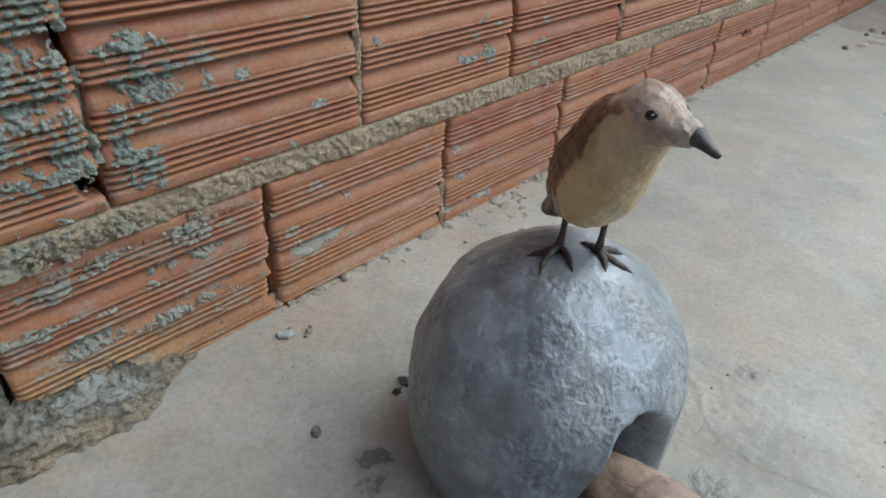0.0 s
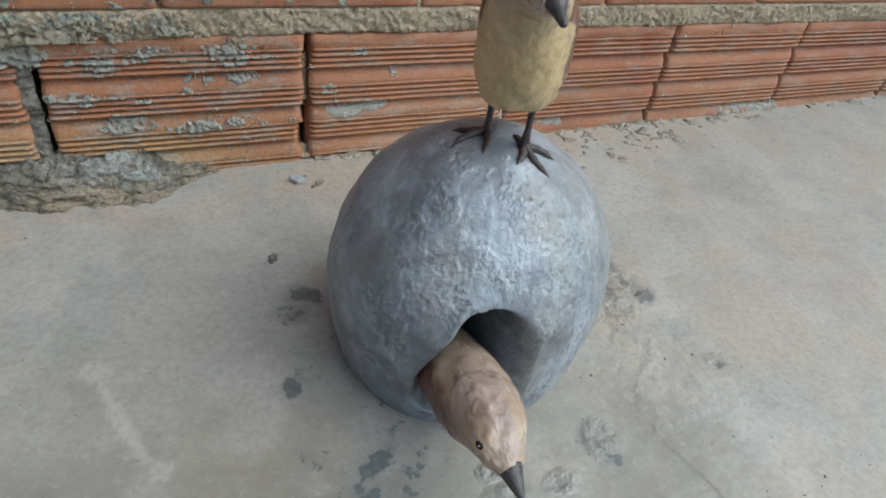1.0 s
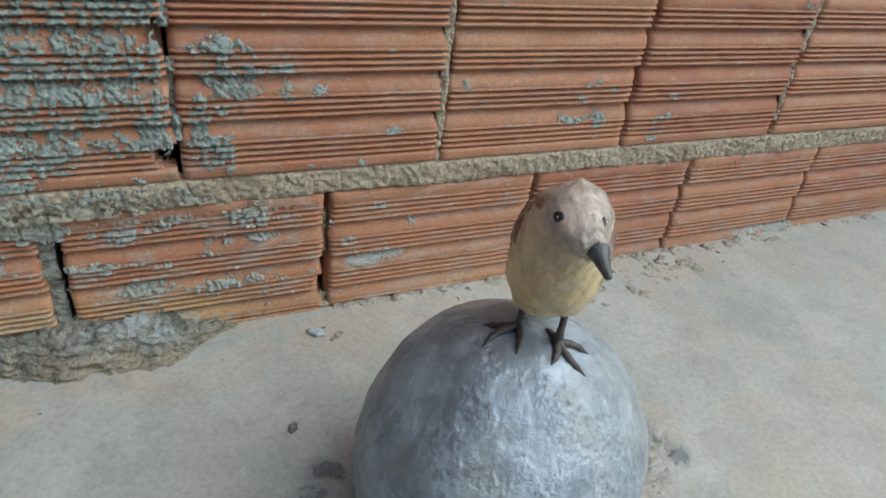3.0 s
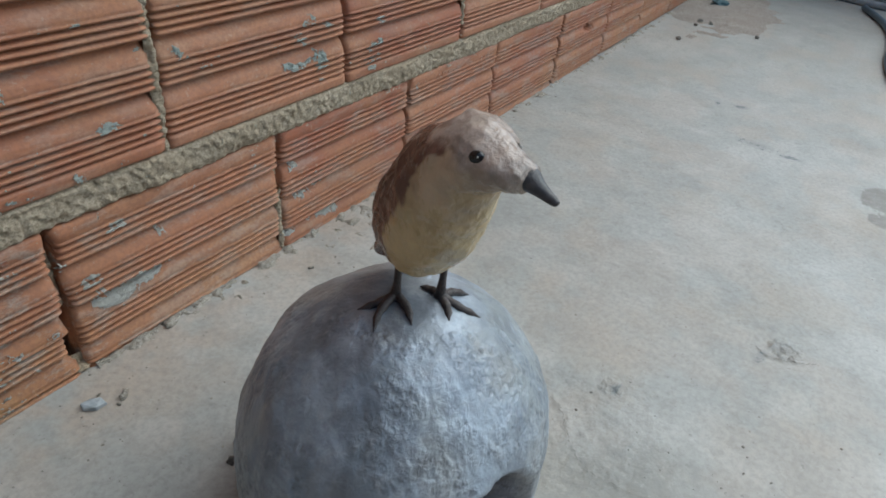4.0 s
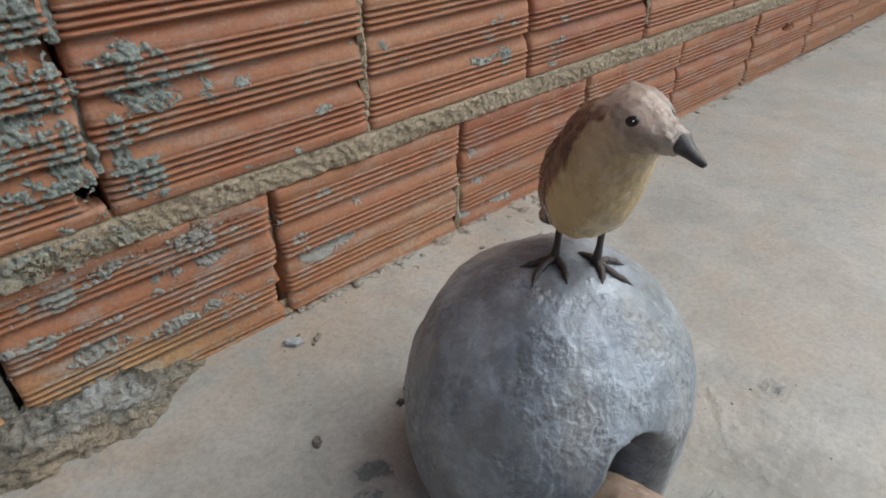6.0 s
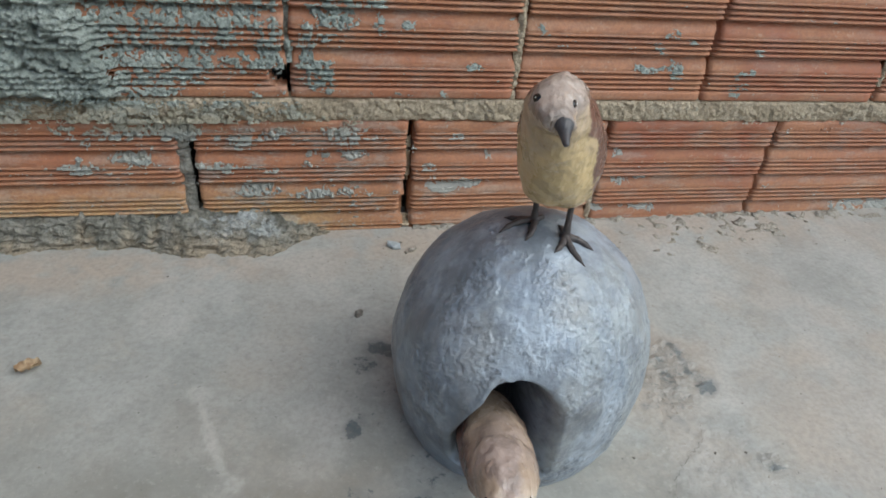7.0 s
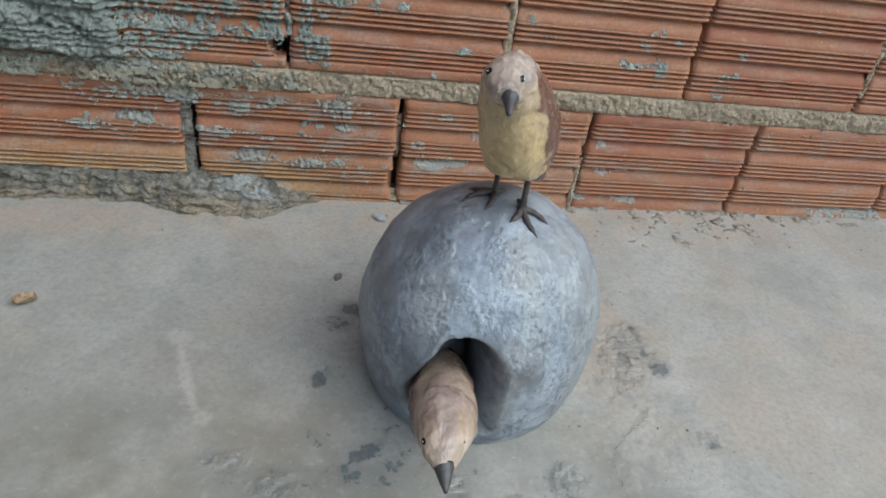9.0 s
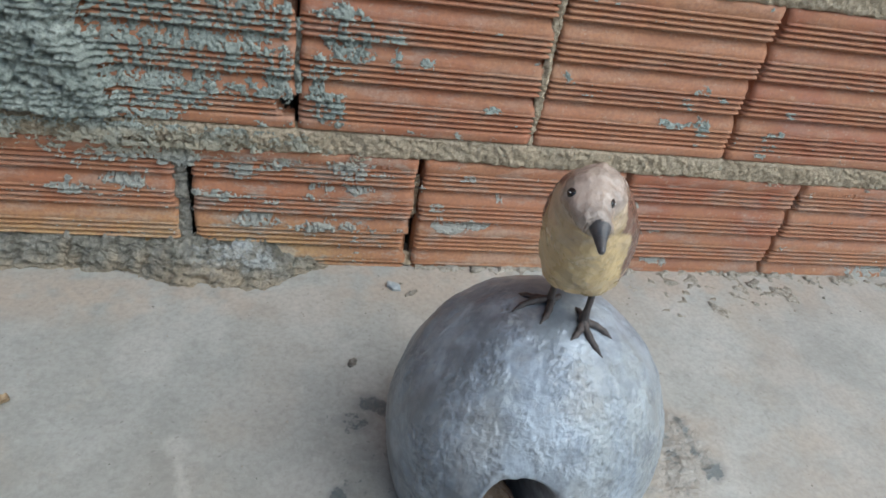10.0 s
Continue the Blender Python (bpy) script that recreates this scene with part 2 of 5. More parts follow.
def footing_material():
    n = Nodes("damp_footing", 0.9)
    broad, fine = n.noise(24, 6, 0.65), n.noise(150, 5, 0.7)
    c = n.mix(n.span(broad, 0.38, 0.62), (0.14, 0.132, 0.105), (0.33, 0.315, 0.265))
    c = n.mix(n.span(n.noise(34, 6, 0.7), 0.50, 0.60, 0, 0.75), c, (0.33, 0.315, 0.275))
    c = n.mix(n.math("MULTIPLY", n.attribute("worn"), n.span(n.noise(45, 5, 0.7), 0.40, 0.56)), c, (0.46, 0.48, 0.47))
    c = n.mix(n.attribute("earth"), c, (0.44, 0.36, 0.26))
    c = n.mix(n.span(fine, 0.34, 0.52, 0.5, 0.0), c, (0.11, 0.105, 0.085))
    h = n.bump(n.noise(75, 6, 0.7), 0.006, 0.8)
    return n.done(c, n.bump(fine, 0.003, 0.9, h))


def nest_material():
    n = Nodes("graphite_paint", 0.4, 0.24)
    n.use_object()
    crust, peak = n.attribute("crust"), n.attribute("peak")
    broad, mid, fine = n.noise(10, 5, 0.6), n.noise(34, 6, 0.65), n.noise(170, 5, 0.6)
    c = n.mix(n.span(broad, 0.36, 0.64), (0.215, 0.255, 0.305), (0.385, 0.440, 0.500))
    c = n.mix(n.span(mid, 0.5, 0.72, 0, 0.5), c, (0.46, 0.49, 0.51))
    # dark washes and greenish grey runs down the sides
    c = n.mix(n.span(n.noise(14, 6, 0.62), 0.47, 0.62, 0, 0.72), c, (0.15, 0.172, 0.195))
    c = n.mix(n.span(n.noise(13, 4, 0.55, (1, 1, 0.22)), 0.46, 0.64, 0, 0.5), c, (0.33, 0.345, 0.325))
    c = n.mix(n.span(n.noise(19, 5, 0.6, (1, 1, 0.35)), 0.50, 0.66, 0, 0.34), c, (0.25, 0.225, 0.195))
    c = n.mix(n.span(n.noise(25, 6, 0.66), 0.50, 0.62, 0, 0.5), c, (0.165, 0.185, 0.215))
    # silver-grey on the raised crust, darker in its pits
    c = n.mix(n.math("MULTIPLY", n.span(peak, 0.52, 0.80), n.math("MULTIPLY", crust, 0.42)), c, (0.43, 0.47, 0.51))
    c = n.mix(n.math("MULTIPLY", n.span(peak, 0.42, 0.18), n.math("MULTIPLY", crust, 0.55)), c, (0.115, 0.125, 0.135))
    c = n.mix(n.span(fine, 0.54, 0.72, 0, 0.35), c, (0.17, 0.18, 0.195))
    h = n.bump(n.noise(30, 4, 0.5, (1, 1, 0.6)), 0.0030, 0.35)
    h = n.bump(n.noise(120, 5, 0.65, distortion=0.6), 0.0024, 0.40, h)
    h = n.bump(n.math("MULTIPLY", n.noise(260, 4, 0.6, distortion=0.8), n.span(crust, 0.0, 1.0, 0.3, 1.0)), 0.0026, 0.55, h)
    return n.done(c, h, n.span(mid, 0.35, 0.7, 0.32, 0.46))


def feather_paint(name, back, front, crown, along, face):
    """Painted body: back, front, face and crown regions, brushed over one another."""
    n = Nodes(name, 0.45)
    n.use_object()
    brush, blot = n.noise(45, 6, 0.6, along), n.noise(24, 5, 0.6)
    c = n.mix(n.span(brush, 0.35, 0.7), [a * 0.84 for a in front], [min(1, a * 1.12) for a in front])
    c = n.mix(n.span(n.noise(30, 5, 0.6, along), 0.52, 0.70, 0, 0.5), c, (0.30, 0.205, 0.125))
    f = n.mix(n.span(blot, 0.38, 0.62), [a * 0.78 for a in face], [min(1, a * 1.2) for a in face])
    c = n.mix(n.math("MULTIPLY", n.attribute("pale"), n.span(brush, 0.3, 0.6, 0.7, 1.0)), c, f)
    b = n.mix(n.span(brush, 0.38, 0.66), [a * 0.82 for a in back], [min(1, a * 1.25) for a in back])
    b = n.mix(n.span(n.noise(60, 6, 0.7, along), 0.58, 0.68, 0, 0.28), b, (0.40, 0.31, 0.24))
    c = n.mix(n.attribute("back"), c, b)
    k = n.mix(n.span(n.noise(34, 5, 0.65), 0.38, 0.60), [a * 0.66 for a in crown], [min(1, a * 1.15) for a in crown])
    c = n.mix(n.attribute("crown"), c, k)
    c = n.mix(n.span(n.noise(55, 6, 0.7), 0.57, 0.68, 0, 0.32), c, (0.58, 0.50, 0.39))
    c = n.mix(n.span(n.noise(19, 5, 0.65), 0.56, 0.72, 0, 0.35), c, (0.17, 0.10, 0.065))
    h = n.bump(n.noise(30, 3, 0.45), 0.012, 0.6)
    h = n.bump(n.noise(80, 5, 0.6, along), 0.0050, 0.55, h)
    shine = n.math("SUBTRACT", n.span(brush, 0.3, 0.7, 0.20, 0.36), n.math("MULTIPLY", n.attribute("crown"), 0.10))
    return n.done(c, h, shine)


def plain(name, a, b, scale, rough=0.5, metallic=0.0, relief=0.001):
    n = Nodes(name, rough, metallic)
    f = n.noise(scale, 5, 0.6)
    return n.done(n.mix(n.span(f, 0.35, 0.65), a, b), n.bump(n.noise(scale * 4, 4), relief, 0.5), n.span(f, 0.3, 0.7, rough - 0.07, rough + 0.1))


CEMENT = floor_material()
BRICK = brick_material()
CRUMB = mortar_material("fallen_mortar", (0.40, 0.36, 0.295), (0.51, 0.465, 0.395), (0.56, 0.53, 0.47))
SAND_MORTAR = mortar_material("sandy_mortar", (0.47, 0.375, 0.26), (0.58, 0.48, 0.35), (0.64, 0.56, 0.44))
GREY_MORTAR = mortar_material("grey_mortar", (0.335, 0.375, 0.335), (0.465, 0.505, 0.455), (0.58, 0.61, 0.57))
SMEARED_MORTAR = mortar_material("smeared_mortar", (0.30, 0.285, 0.245), (0.40, 0.385, 0.335), (0.44, 0.425, 0.375))
DAMP_MORTAR = mortar_material("damp_mortar", (0.12, 0.125, 0.11), (0.30, 0.30, 0.27), (0.42, 0.42, 0.40))
FOOTING = footing_material()
NEST = nest_material()
TAN_PAINT = feather_paint("tan_bird_paint", (0.15, 0.077, 0.055), (0.57, 0.42, 0.215), (0.41, 0.335, 0.285), (1, 1, 0.45), (0.485, 0.37, 0.255))
BROWN_PAINT = feather_paint("brown_bird_paint", (0.14, 0.072, 0.055), (0.40, 0.295, 0.215), (0.36, 0.28, 0.245), (1, 0.4, 1), (0.51, 0.41, 0.32))
BEAK_PAINT = plain("dark_beak_paint", (0.035, 0.035, 0.04), (0.075, 0.07, 0.07), 120, 0.38)
WHITE_PAINT = plain("white_dot_paint", (0.75, 0.75, 0.73), (0.8, 0.8, 0.78), 200, 0.3, relief=0.0001)
EYE_PAINT = plain("black_gloss_paint", (0.008, 0.008, 0.009), (0.014, 0.013, 0.013), 200, 0.13, relief=0.0001)
LEG_PAINT = plain("dark_leg_paint", (0.035, 0.028, 0.027), (0.075, 0.06, 0.055), 160, 0.42, relief=0.002)
RUBBER = plain("grey_rubber", (0.075, 0.115, 0.15), (0.11, 0.155, 0.195), 40, 0.42)
BORE = plain("dark_rubber_bore", (0.006, 0.007, 0.008), (0.012, 0.013, 0.014), 40, 0.8)
SLAB = plain("bare_slab", (0.30, 0.29, 0.27), (0.42, 0.41, 0.39), 6, 0.9)
CRACK = plain("crack_shade", (0.16, 0.155, 0.14), (0.30, 0.29, 0.265), 90, 0.95)
STONE = plain("pebble_stone", (0.10, 0.09, 0.08), (0.24, 0.22, 0.19), 90, 0.9, relief=0.003)
LEAF = plain("dry_leaf", (0.25, 0.16, 0.09), (0.50, 0.38, 0.24), 90, 0.8, relief=0.002)
CHIP = plain("grey_plaster_flake", (0.31, 0.345, 0.36), (0.42, 0.45, 0.46), 90, 0.85)
PVC = plain("white_pipe_plastic", (0.50, 0.52, 0.52), (0.64, 0.65, 0.64), 20, 0.4)
BLUE = plain("blue_label_print", (0.05, 0.30, 0.62), (0.10, 0.42, 0.72), 20, 0.45)
DULL_PVC = plain("dull_grey_plastic", (0.20, 0.22, 0.24), (0.32, 0.34, 0.35), 20, 0.5)
POST_PAINT = plain("dark_post_paint", (0.025, 0.032, 0.034), (0.05, 0.058, 0.058), 60, 0.6)
PALE_WOOD = plain("pale_wood", (0.42, 0.36, 0.27), (0.55, 0.48, 0.38), 40, 0.7, relief=0.002)
TEAL = plain("teal_rag", (0.035, 0.085, 0.10), (0.07, 0.15, 0.17), 50, 0.7, relief=0.004)
EARTH = mortar_material("brown_earth", (0.385, 0.335, 0.285), (0.45, 0.405, 0.355), (0.47, 0.43, 0.38))

# ---- brick wall along the yard: outer face at y = 0 ----
COURSE, BED, THIRD_Z = 0.213, 0.178, 0.467
BRICK_H = 0.219


def course_drop(x):
    """The courses fall a little along the wall."""
    return 0.0055 - 0.0155 * np.clip(x, -0.9, 1.6)


def groove_profile():
    """The front of a hollow clay brick from its foot to its head: how far each height lies behind the outer ridges."""
    out = [(0.0, 0.003), (0.0012, 0.0010), (0.004, 0.0003), (0.0105, 0.0002), (0.0140, 0.0006)]
    z = 0.0140
    for k in range(4):
        for r in range(4):
            for u, d in ((0.03, 0.0076), (0.18, 0.0088), (0.34, 0.0044), (0.48, 0.0008), (0.64, 0.0), (0.80, 0.0003), (0.93, 0.0018)):
                out.append((z + (r + u) * 0.0074, d))
        z += 0.0296
        if k < 3:
            out += [(z + 0.0006, 0.0012), (z + 0.0040, 0.0018), (z + 0.0090, 0.0034), (z + 0.0140, 0.0066), (z + 0.0180, 0.0115), (z + 0.0203, 0.0150)]
            z += 0.0206
    top = out[-1][0]
    return [(a * (BRICK_H - 0.0175) / top, b) for a, b in out] + [(BRICK_H - 0.0165, 0.0012), (BRICK_H - 0.012, 0.0006), (BRICK_H - 0.003, 0.0006), (BRICK_H, 0.003)]


PROFILE = groove_profile()
PZ, PD = np.array([a for a, b in PROFILE]), np.array([b for a, b in PROFILE])


def brick_mesh(name, length, seed, chip=(), hole=None):
    """One grooved brick, from x = 0 to its length, with ragged ends."""
    n, m = 160 if hole else 48, len(PROFILE)
    xs = np.linspace(0, length, n)
    X, Z = np.meshgrid(xs, PZ, indexing="ij")
    D = np.broadcast_to(PD, X.shape).copy()
    edge = np.minimum(X, length - X)
    rag = 0.0045 * (fbm(Z * 70, seed * 3.1 + (X > length / 2), octaves=3, seed=seed) - 0.5)
    X = X + np.where(edge < 1e-6, rag * 2, 0)
    for low_z, high_z, bite in chip:
        X = X - bite * ((X > length - 0.03) & (Z > low_z) & (Z < high_z)) * (1 - (length - X) / 0.03)
    if hole:
        D = D + 0.03 * ramp(1.25 - np.hypot((X - hole[0]) / hole[2], (Z - hole[1]) / hole[3]) + 0.5 * (fbm(X * 120, Z * 120, 0, 3, seed) - 0.5), 0.0, 0.25)
    D = D + 0.0016 * (fbm(X * 14, Z * 20, seed * 1.7, 3, seed) - 0.5) + 0.0025 * np.clip(1 - edge / 0.004, 0, 1)
    wear = ramp(fbm(X * 45, Z * 60, seed, 3, seed + 5), 0.66, 0.78)
    D = D + 0.0014 * wear
    front = np.stack([X, D, Z], -1).reshape(-1, 3)
    verts = [tuple(v) for v in front]
    solid = (D < 0.024)[:-1, :-1] | (D < 0.024)[1:, 1:]
    faces = [tuple(f[::-1]) for f in grid_faces(n, m, solid)]
    back = len(verts)
    for x in (0.0, length):
        verts += [(x, 0.050, 0.0), (x, 0.050, BRICK_H)]
    low = [i * m for i in range(n)]
    high = [i * m + m - 1 for i in range(n)]
    faces.append((*low, back + 2, back))
    faces.append((*reversed(high), back + 1, back + 3))
    faces.append((*range(m - 1, -1, -1), back, back + 1))
    faces.append((*range((n - 1) * m, n * m), back + 3, back + 2))
    return verts, [tuple(f) for f in faces]


# joints of each course (x of its upright joints), and how wide they gape
LOWER = [-3.05, -2.745, -2.44, -2.135, -1.83, -1.525, -1.22, -0.915, -0.610, -0.306, 0.008, 0.314, 0.606, 0.900, 1.213, 1.520, 1.825, 2.13, 2.435, 2.74, 3.05]
UPPER = [-2.9, -2.595, -2.29, -1.985, -1.68, -1.375, -1.07, -0.765, -0.460, -0.157, 0.157, 0.452, 0.758, 1.070, 1.395, 1.69, 1.99, 2.29, 2.59, 2.89]
THIRD = [-3.0, -2.7, -2.4, -2.1, -1.8, -1.5, -1.2, -0.90, -0.60, -0.30, 0.01, 0.30, 0.60, 0.905, 1.21, 1.51, 1.81, 2.11, 2.41, 2.71, 3.0]
GAPS = {-0.306: 0.022, 0.008: 0.010, 0.314: 0.009, 0.157: 0.008, -0.157: 0.007, 0.452: 0.007}
laid = []
rnd = random.Random(4)
for row, (z0, joints) in enumerate(((BED - BRICK_H, LOWER), (COURSE, UPPER), (THIRD_Z, THIRD))):
    for a, b in zip(joints[:-1], joints[1:]):
        ga, gb = GAPS.get(a, 0.006), GAPS.get(b, 0.006)
        laid.append((a + ga / 2, b - gb / 2, z0 + rnd.uniform(-0.0012, 0.0012), rnd.uniform(-0.0012, 0.0012), row))


def wall_front(x, z):
    """How far the bricks' front lies behind y = 0 at each x and z."""
    d = np.where((z > BED) & (z < COURSE), -0.009, 0.004)
    for x0, x1, z0, dy, row in laid:
        inside = (x > x0) & (x < x1) & (z > z0) & (z < z0 + BRICK_H)
        d = np.where(inside, np.interp(z - z0, PZ, PD) + dy, d)
    return d


def build_wall():
    wall = mesh_object("wall_north", [(-6, 0.06, -0.2), (3.2, 0.06, -0.2), (3.2, 0.06, 4.0), (-6, 0.06, 4.0), (-6, 0.14, -0.2), (3.2, 0.14, -0.2), (3.2, 0.14, 4.0), (-6, 0.14, 4.0)],
                       [(0, 1, 2, 3), (5, 4, 7, 6), (3, 2, 6, 7), (1, 5, 6, 2), (4, 0, 3, 7), (4, 5, 1, 0)], DAMP_MORTAR, smooth=False)
    tagged(wall, "unplastered wall of grooved red hollow bricks in sandy mortar", "wall", kind="structure")
    # upper blind part of the wall, above the view
    tagged(mesh_object("wall_upper", [(-6, 0.0, THIRD_Z + BRICK_H), (3.2, 0.0, THIRD_Z + BRICK_H), (3.2, 0.0, 4.0), (-6, 0.0, 4.0)], [(0, 1, 2, 3)], BRICK, smooth=False),
           "upper part of the red brick wall", "wall", kind="structure")
    made = {}
    for x0, x1, z0, dy, row in laid:
        key = (round(x1 - x0, 3), row, x0)
        if key not in made:
            chip = ((0.150, 0.180, 0.022),) if row == 1 and abs(x1 + 0.16) < 0.01 else ((0.055, 0.095, 0.006), (0.100, 0.118, 0.003)) if row == 0 and abs(x1) < 0.02 else ()
            hole = (1.387 - x0, 0.116 - z0, 0.024, 0.006) if row == 0 and x0 < 1.387 < x1 else None
            if row == 1 and abs(x1 + 0.16) < 0.01:
                hole = (x1 - x0 - 0.004, 0.029, 0.016, 0.013)
            v, f = brick_mesh("brick", x1 - x0, 3 + len(made), chip, hole)
            ob = mesh_object("brick", v, f, BRICK, wall)
            made[key] = ob.data
        else:
            ob = new("brick", made[key])
            ob.parent = wall
        ob.matrix_basis = pose(x0, dy, z0 + float(course_drop(x0)), 0, 0.888 if -0.9 < x0 < 1.6 else 0, 0)
    return wall


WALL = build_wall()


def mortar_bed(name, z0, z1, seed):
    """A rough bed of mortar between two courses, pressed out a little."""
    xs, zs = np.concatenate([np.arange(-3.0, -0.95, 0.008), np.arange(-0.95, 1.3, 0.0022), np.arange(1.3, 3.05, 0.006)]), np.linspace(z0 - 0.004, z1 + 0.004, 20)
    X, Z = np.meshgrid(xs, zs, indexing="ij")
    t = (Z - z0) / (z1 - z0)
    lump = fbm(X * 22, Z * 30, seed, 4, seed)
    Y = 0.004 - 0.013 * (lump - 0.20) * ramp(t, -0.15, 0.25) * ramp(1 - t, -0.15, 0.2) - 0.0085 * (fbm(X * 170, Z * 190, seed, 3, seed + 9) - 0.40)
    Y = Y + 0.010 * (ramp(t, 0.9, 1.1) + ramp(-t, -0.06, 0.12))
    edge = 0.006 * (fbm(X * 35, seed, octaves=3, seed=seed + 3) - 0.5)
    Z = Z + edge * (t < 0.5) + course_drop(X)
    ob = mesh_object(name, np.stack([X, Y, Z], -1).reshape(-1, 3), [f[::-1] for f in grid_faces(len(xs), len(zs))], SAND_MORTAR, WALL)
    return ob


mortar_bed("mortar_bed", BED, COURSE, 3)
mortar_bed("mortar_bed", COURSE + BRICK_H, THIRD_Z, 8)


def mortar_joint(x, z0, z1, width, depth, seed, material):
    """Crumbly mortar that fills an upright joint."""
    xs, zs = np.linspace(-width / 2, width / 2, 13), np.arange(z0, z1, 0.0013)
    X, Z = np.meshgrid(xs, zs, indexing="ij")
    lump = 0.6 * fbm((X + x) * 90, Z * 70, seed, 4, seed) + 0.4 * fbm((X + x) * 260, Z * 240, seed, 2, seed + 8)
    Y = depth - 0.013 * (lump - 0.45) + 0.004 * (np.abs(X) / (width / 2)) ** 2 + 0.010 * ramp(fbm(Z * 55, seed, 5.0, 3, seed + 6), 0.66, 0.76)
    wob = 0.0016 * (fbm(Z * 60, seed, octaves=3, seed=seed) - 0.5)
    X = X * (0.80 + 0.5 * fbm(Z * 120, seed, 2.0, 3, seed + 4))
    return mesh_object("mortar_joint", np.stack([X + x + wob, Y, Z + course_drop(x)], -1).reshape(-1, 3), [f[::-1] for f in grid_faces(len(xs), len(zs))], material, WALL)


for k, (x, z0, z1, w, d, m) in enumerate(((0.157, 0.214, 0.435, 0.011, 0.003, SAND_MORTAR), (-0.154, 0.262, 0.356, 0.010, 0.003, GREY_MORTAR), (-0.155, 0.385, 0.435, 0.011, 0.004, GREY_MORTAR), (0.758, 0.24, 0.435, 0.010, 0.002, SAND_MORTAR),
                                          (0.008, 0.070, 0.150, 0.010, 0.014, SAND_MORTAR), (0.008, -0.01, 0.016, 0.020, 0.000, SAND_MORTAR), (0.314, 0.00, 0.10, 0.010, 0.004, SAND_MORTAR), (0.314, 0.10, 0.178, 0.008, 0.012, SAND_MORTAR), (-0.3095, 0.02, 0.165, 0.019, 0.009, SMEARED_MORTAR),
                                          (0.606, 0.00, 0.178, 0.006, 0.016, SAND_MORTAR), (1.07, 0.214, 0.40, 0.009, 0.003, SAND_MORTAR), (1.395, 0.214, 0.40, 0.009, 0.003, SAND_MORTAR))):
    mortar_joint(x, z0, z1, w, d, 31 + k, m)


def stamp(x0, x1, seed):
    """A worn row of small marks pressed into a brick's head: plain bars."""
    rr = random.Random(seed)
    verts, faces = [], []
    x, z = x0, BED - 0.0125
    while x < x1:
        w, tall = rr.uniform(0.004, 0.0075), rr.uniform(0.0055, 0.0075)
        if rr.random() > 0.18:
            b = len(verts)
            for y, k in ((0.0015, 1.0), (-0.0006, 0.8)):
                for u, v in ((-1, -1), (1, -1), (1, 1), (-1, 1)):
                    verts.append((x + u * w * 0.5 * k, y, z + v * tall * 0.5 * k + float(course_drop(x))))
            faces += [tuple(i + b for i in f) for f in ((4, 5, 6, 7), (0, 1, 5, 4), (1, 2, 6, 5), (2, 3, 7, 6), (3, 0, 4, 7))]
        x += w + rr.uniform(0.0015, 0.004)
    mesh_object("stamp_mark", verts, faces, BRICK, WALL, "worn row of raised marks", smooth=False)


stamp(-0.255, -0.02, 5)
stamp(0.632, 0.88, 6)


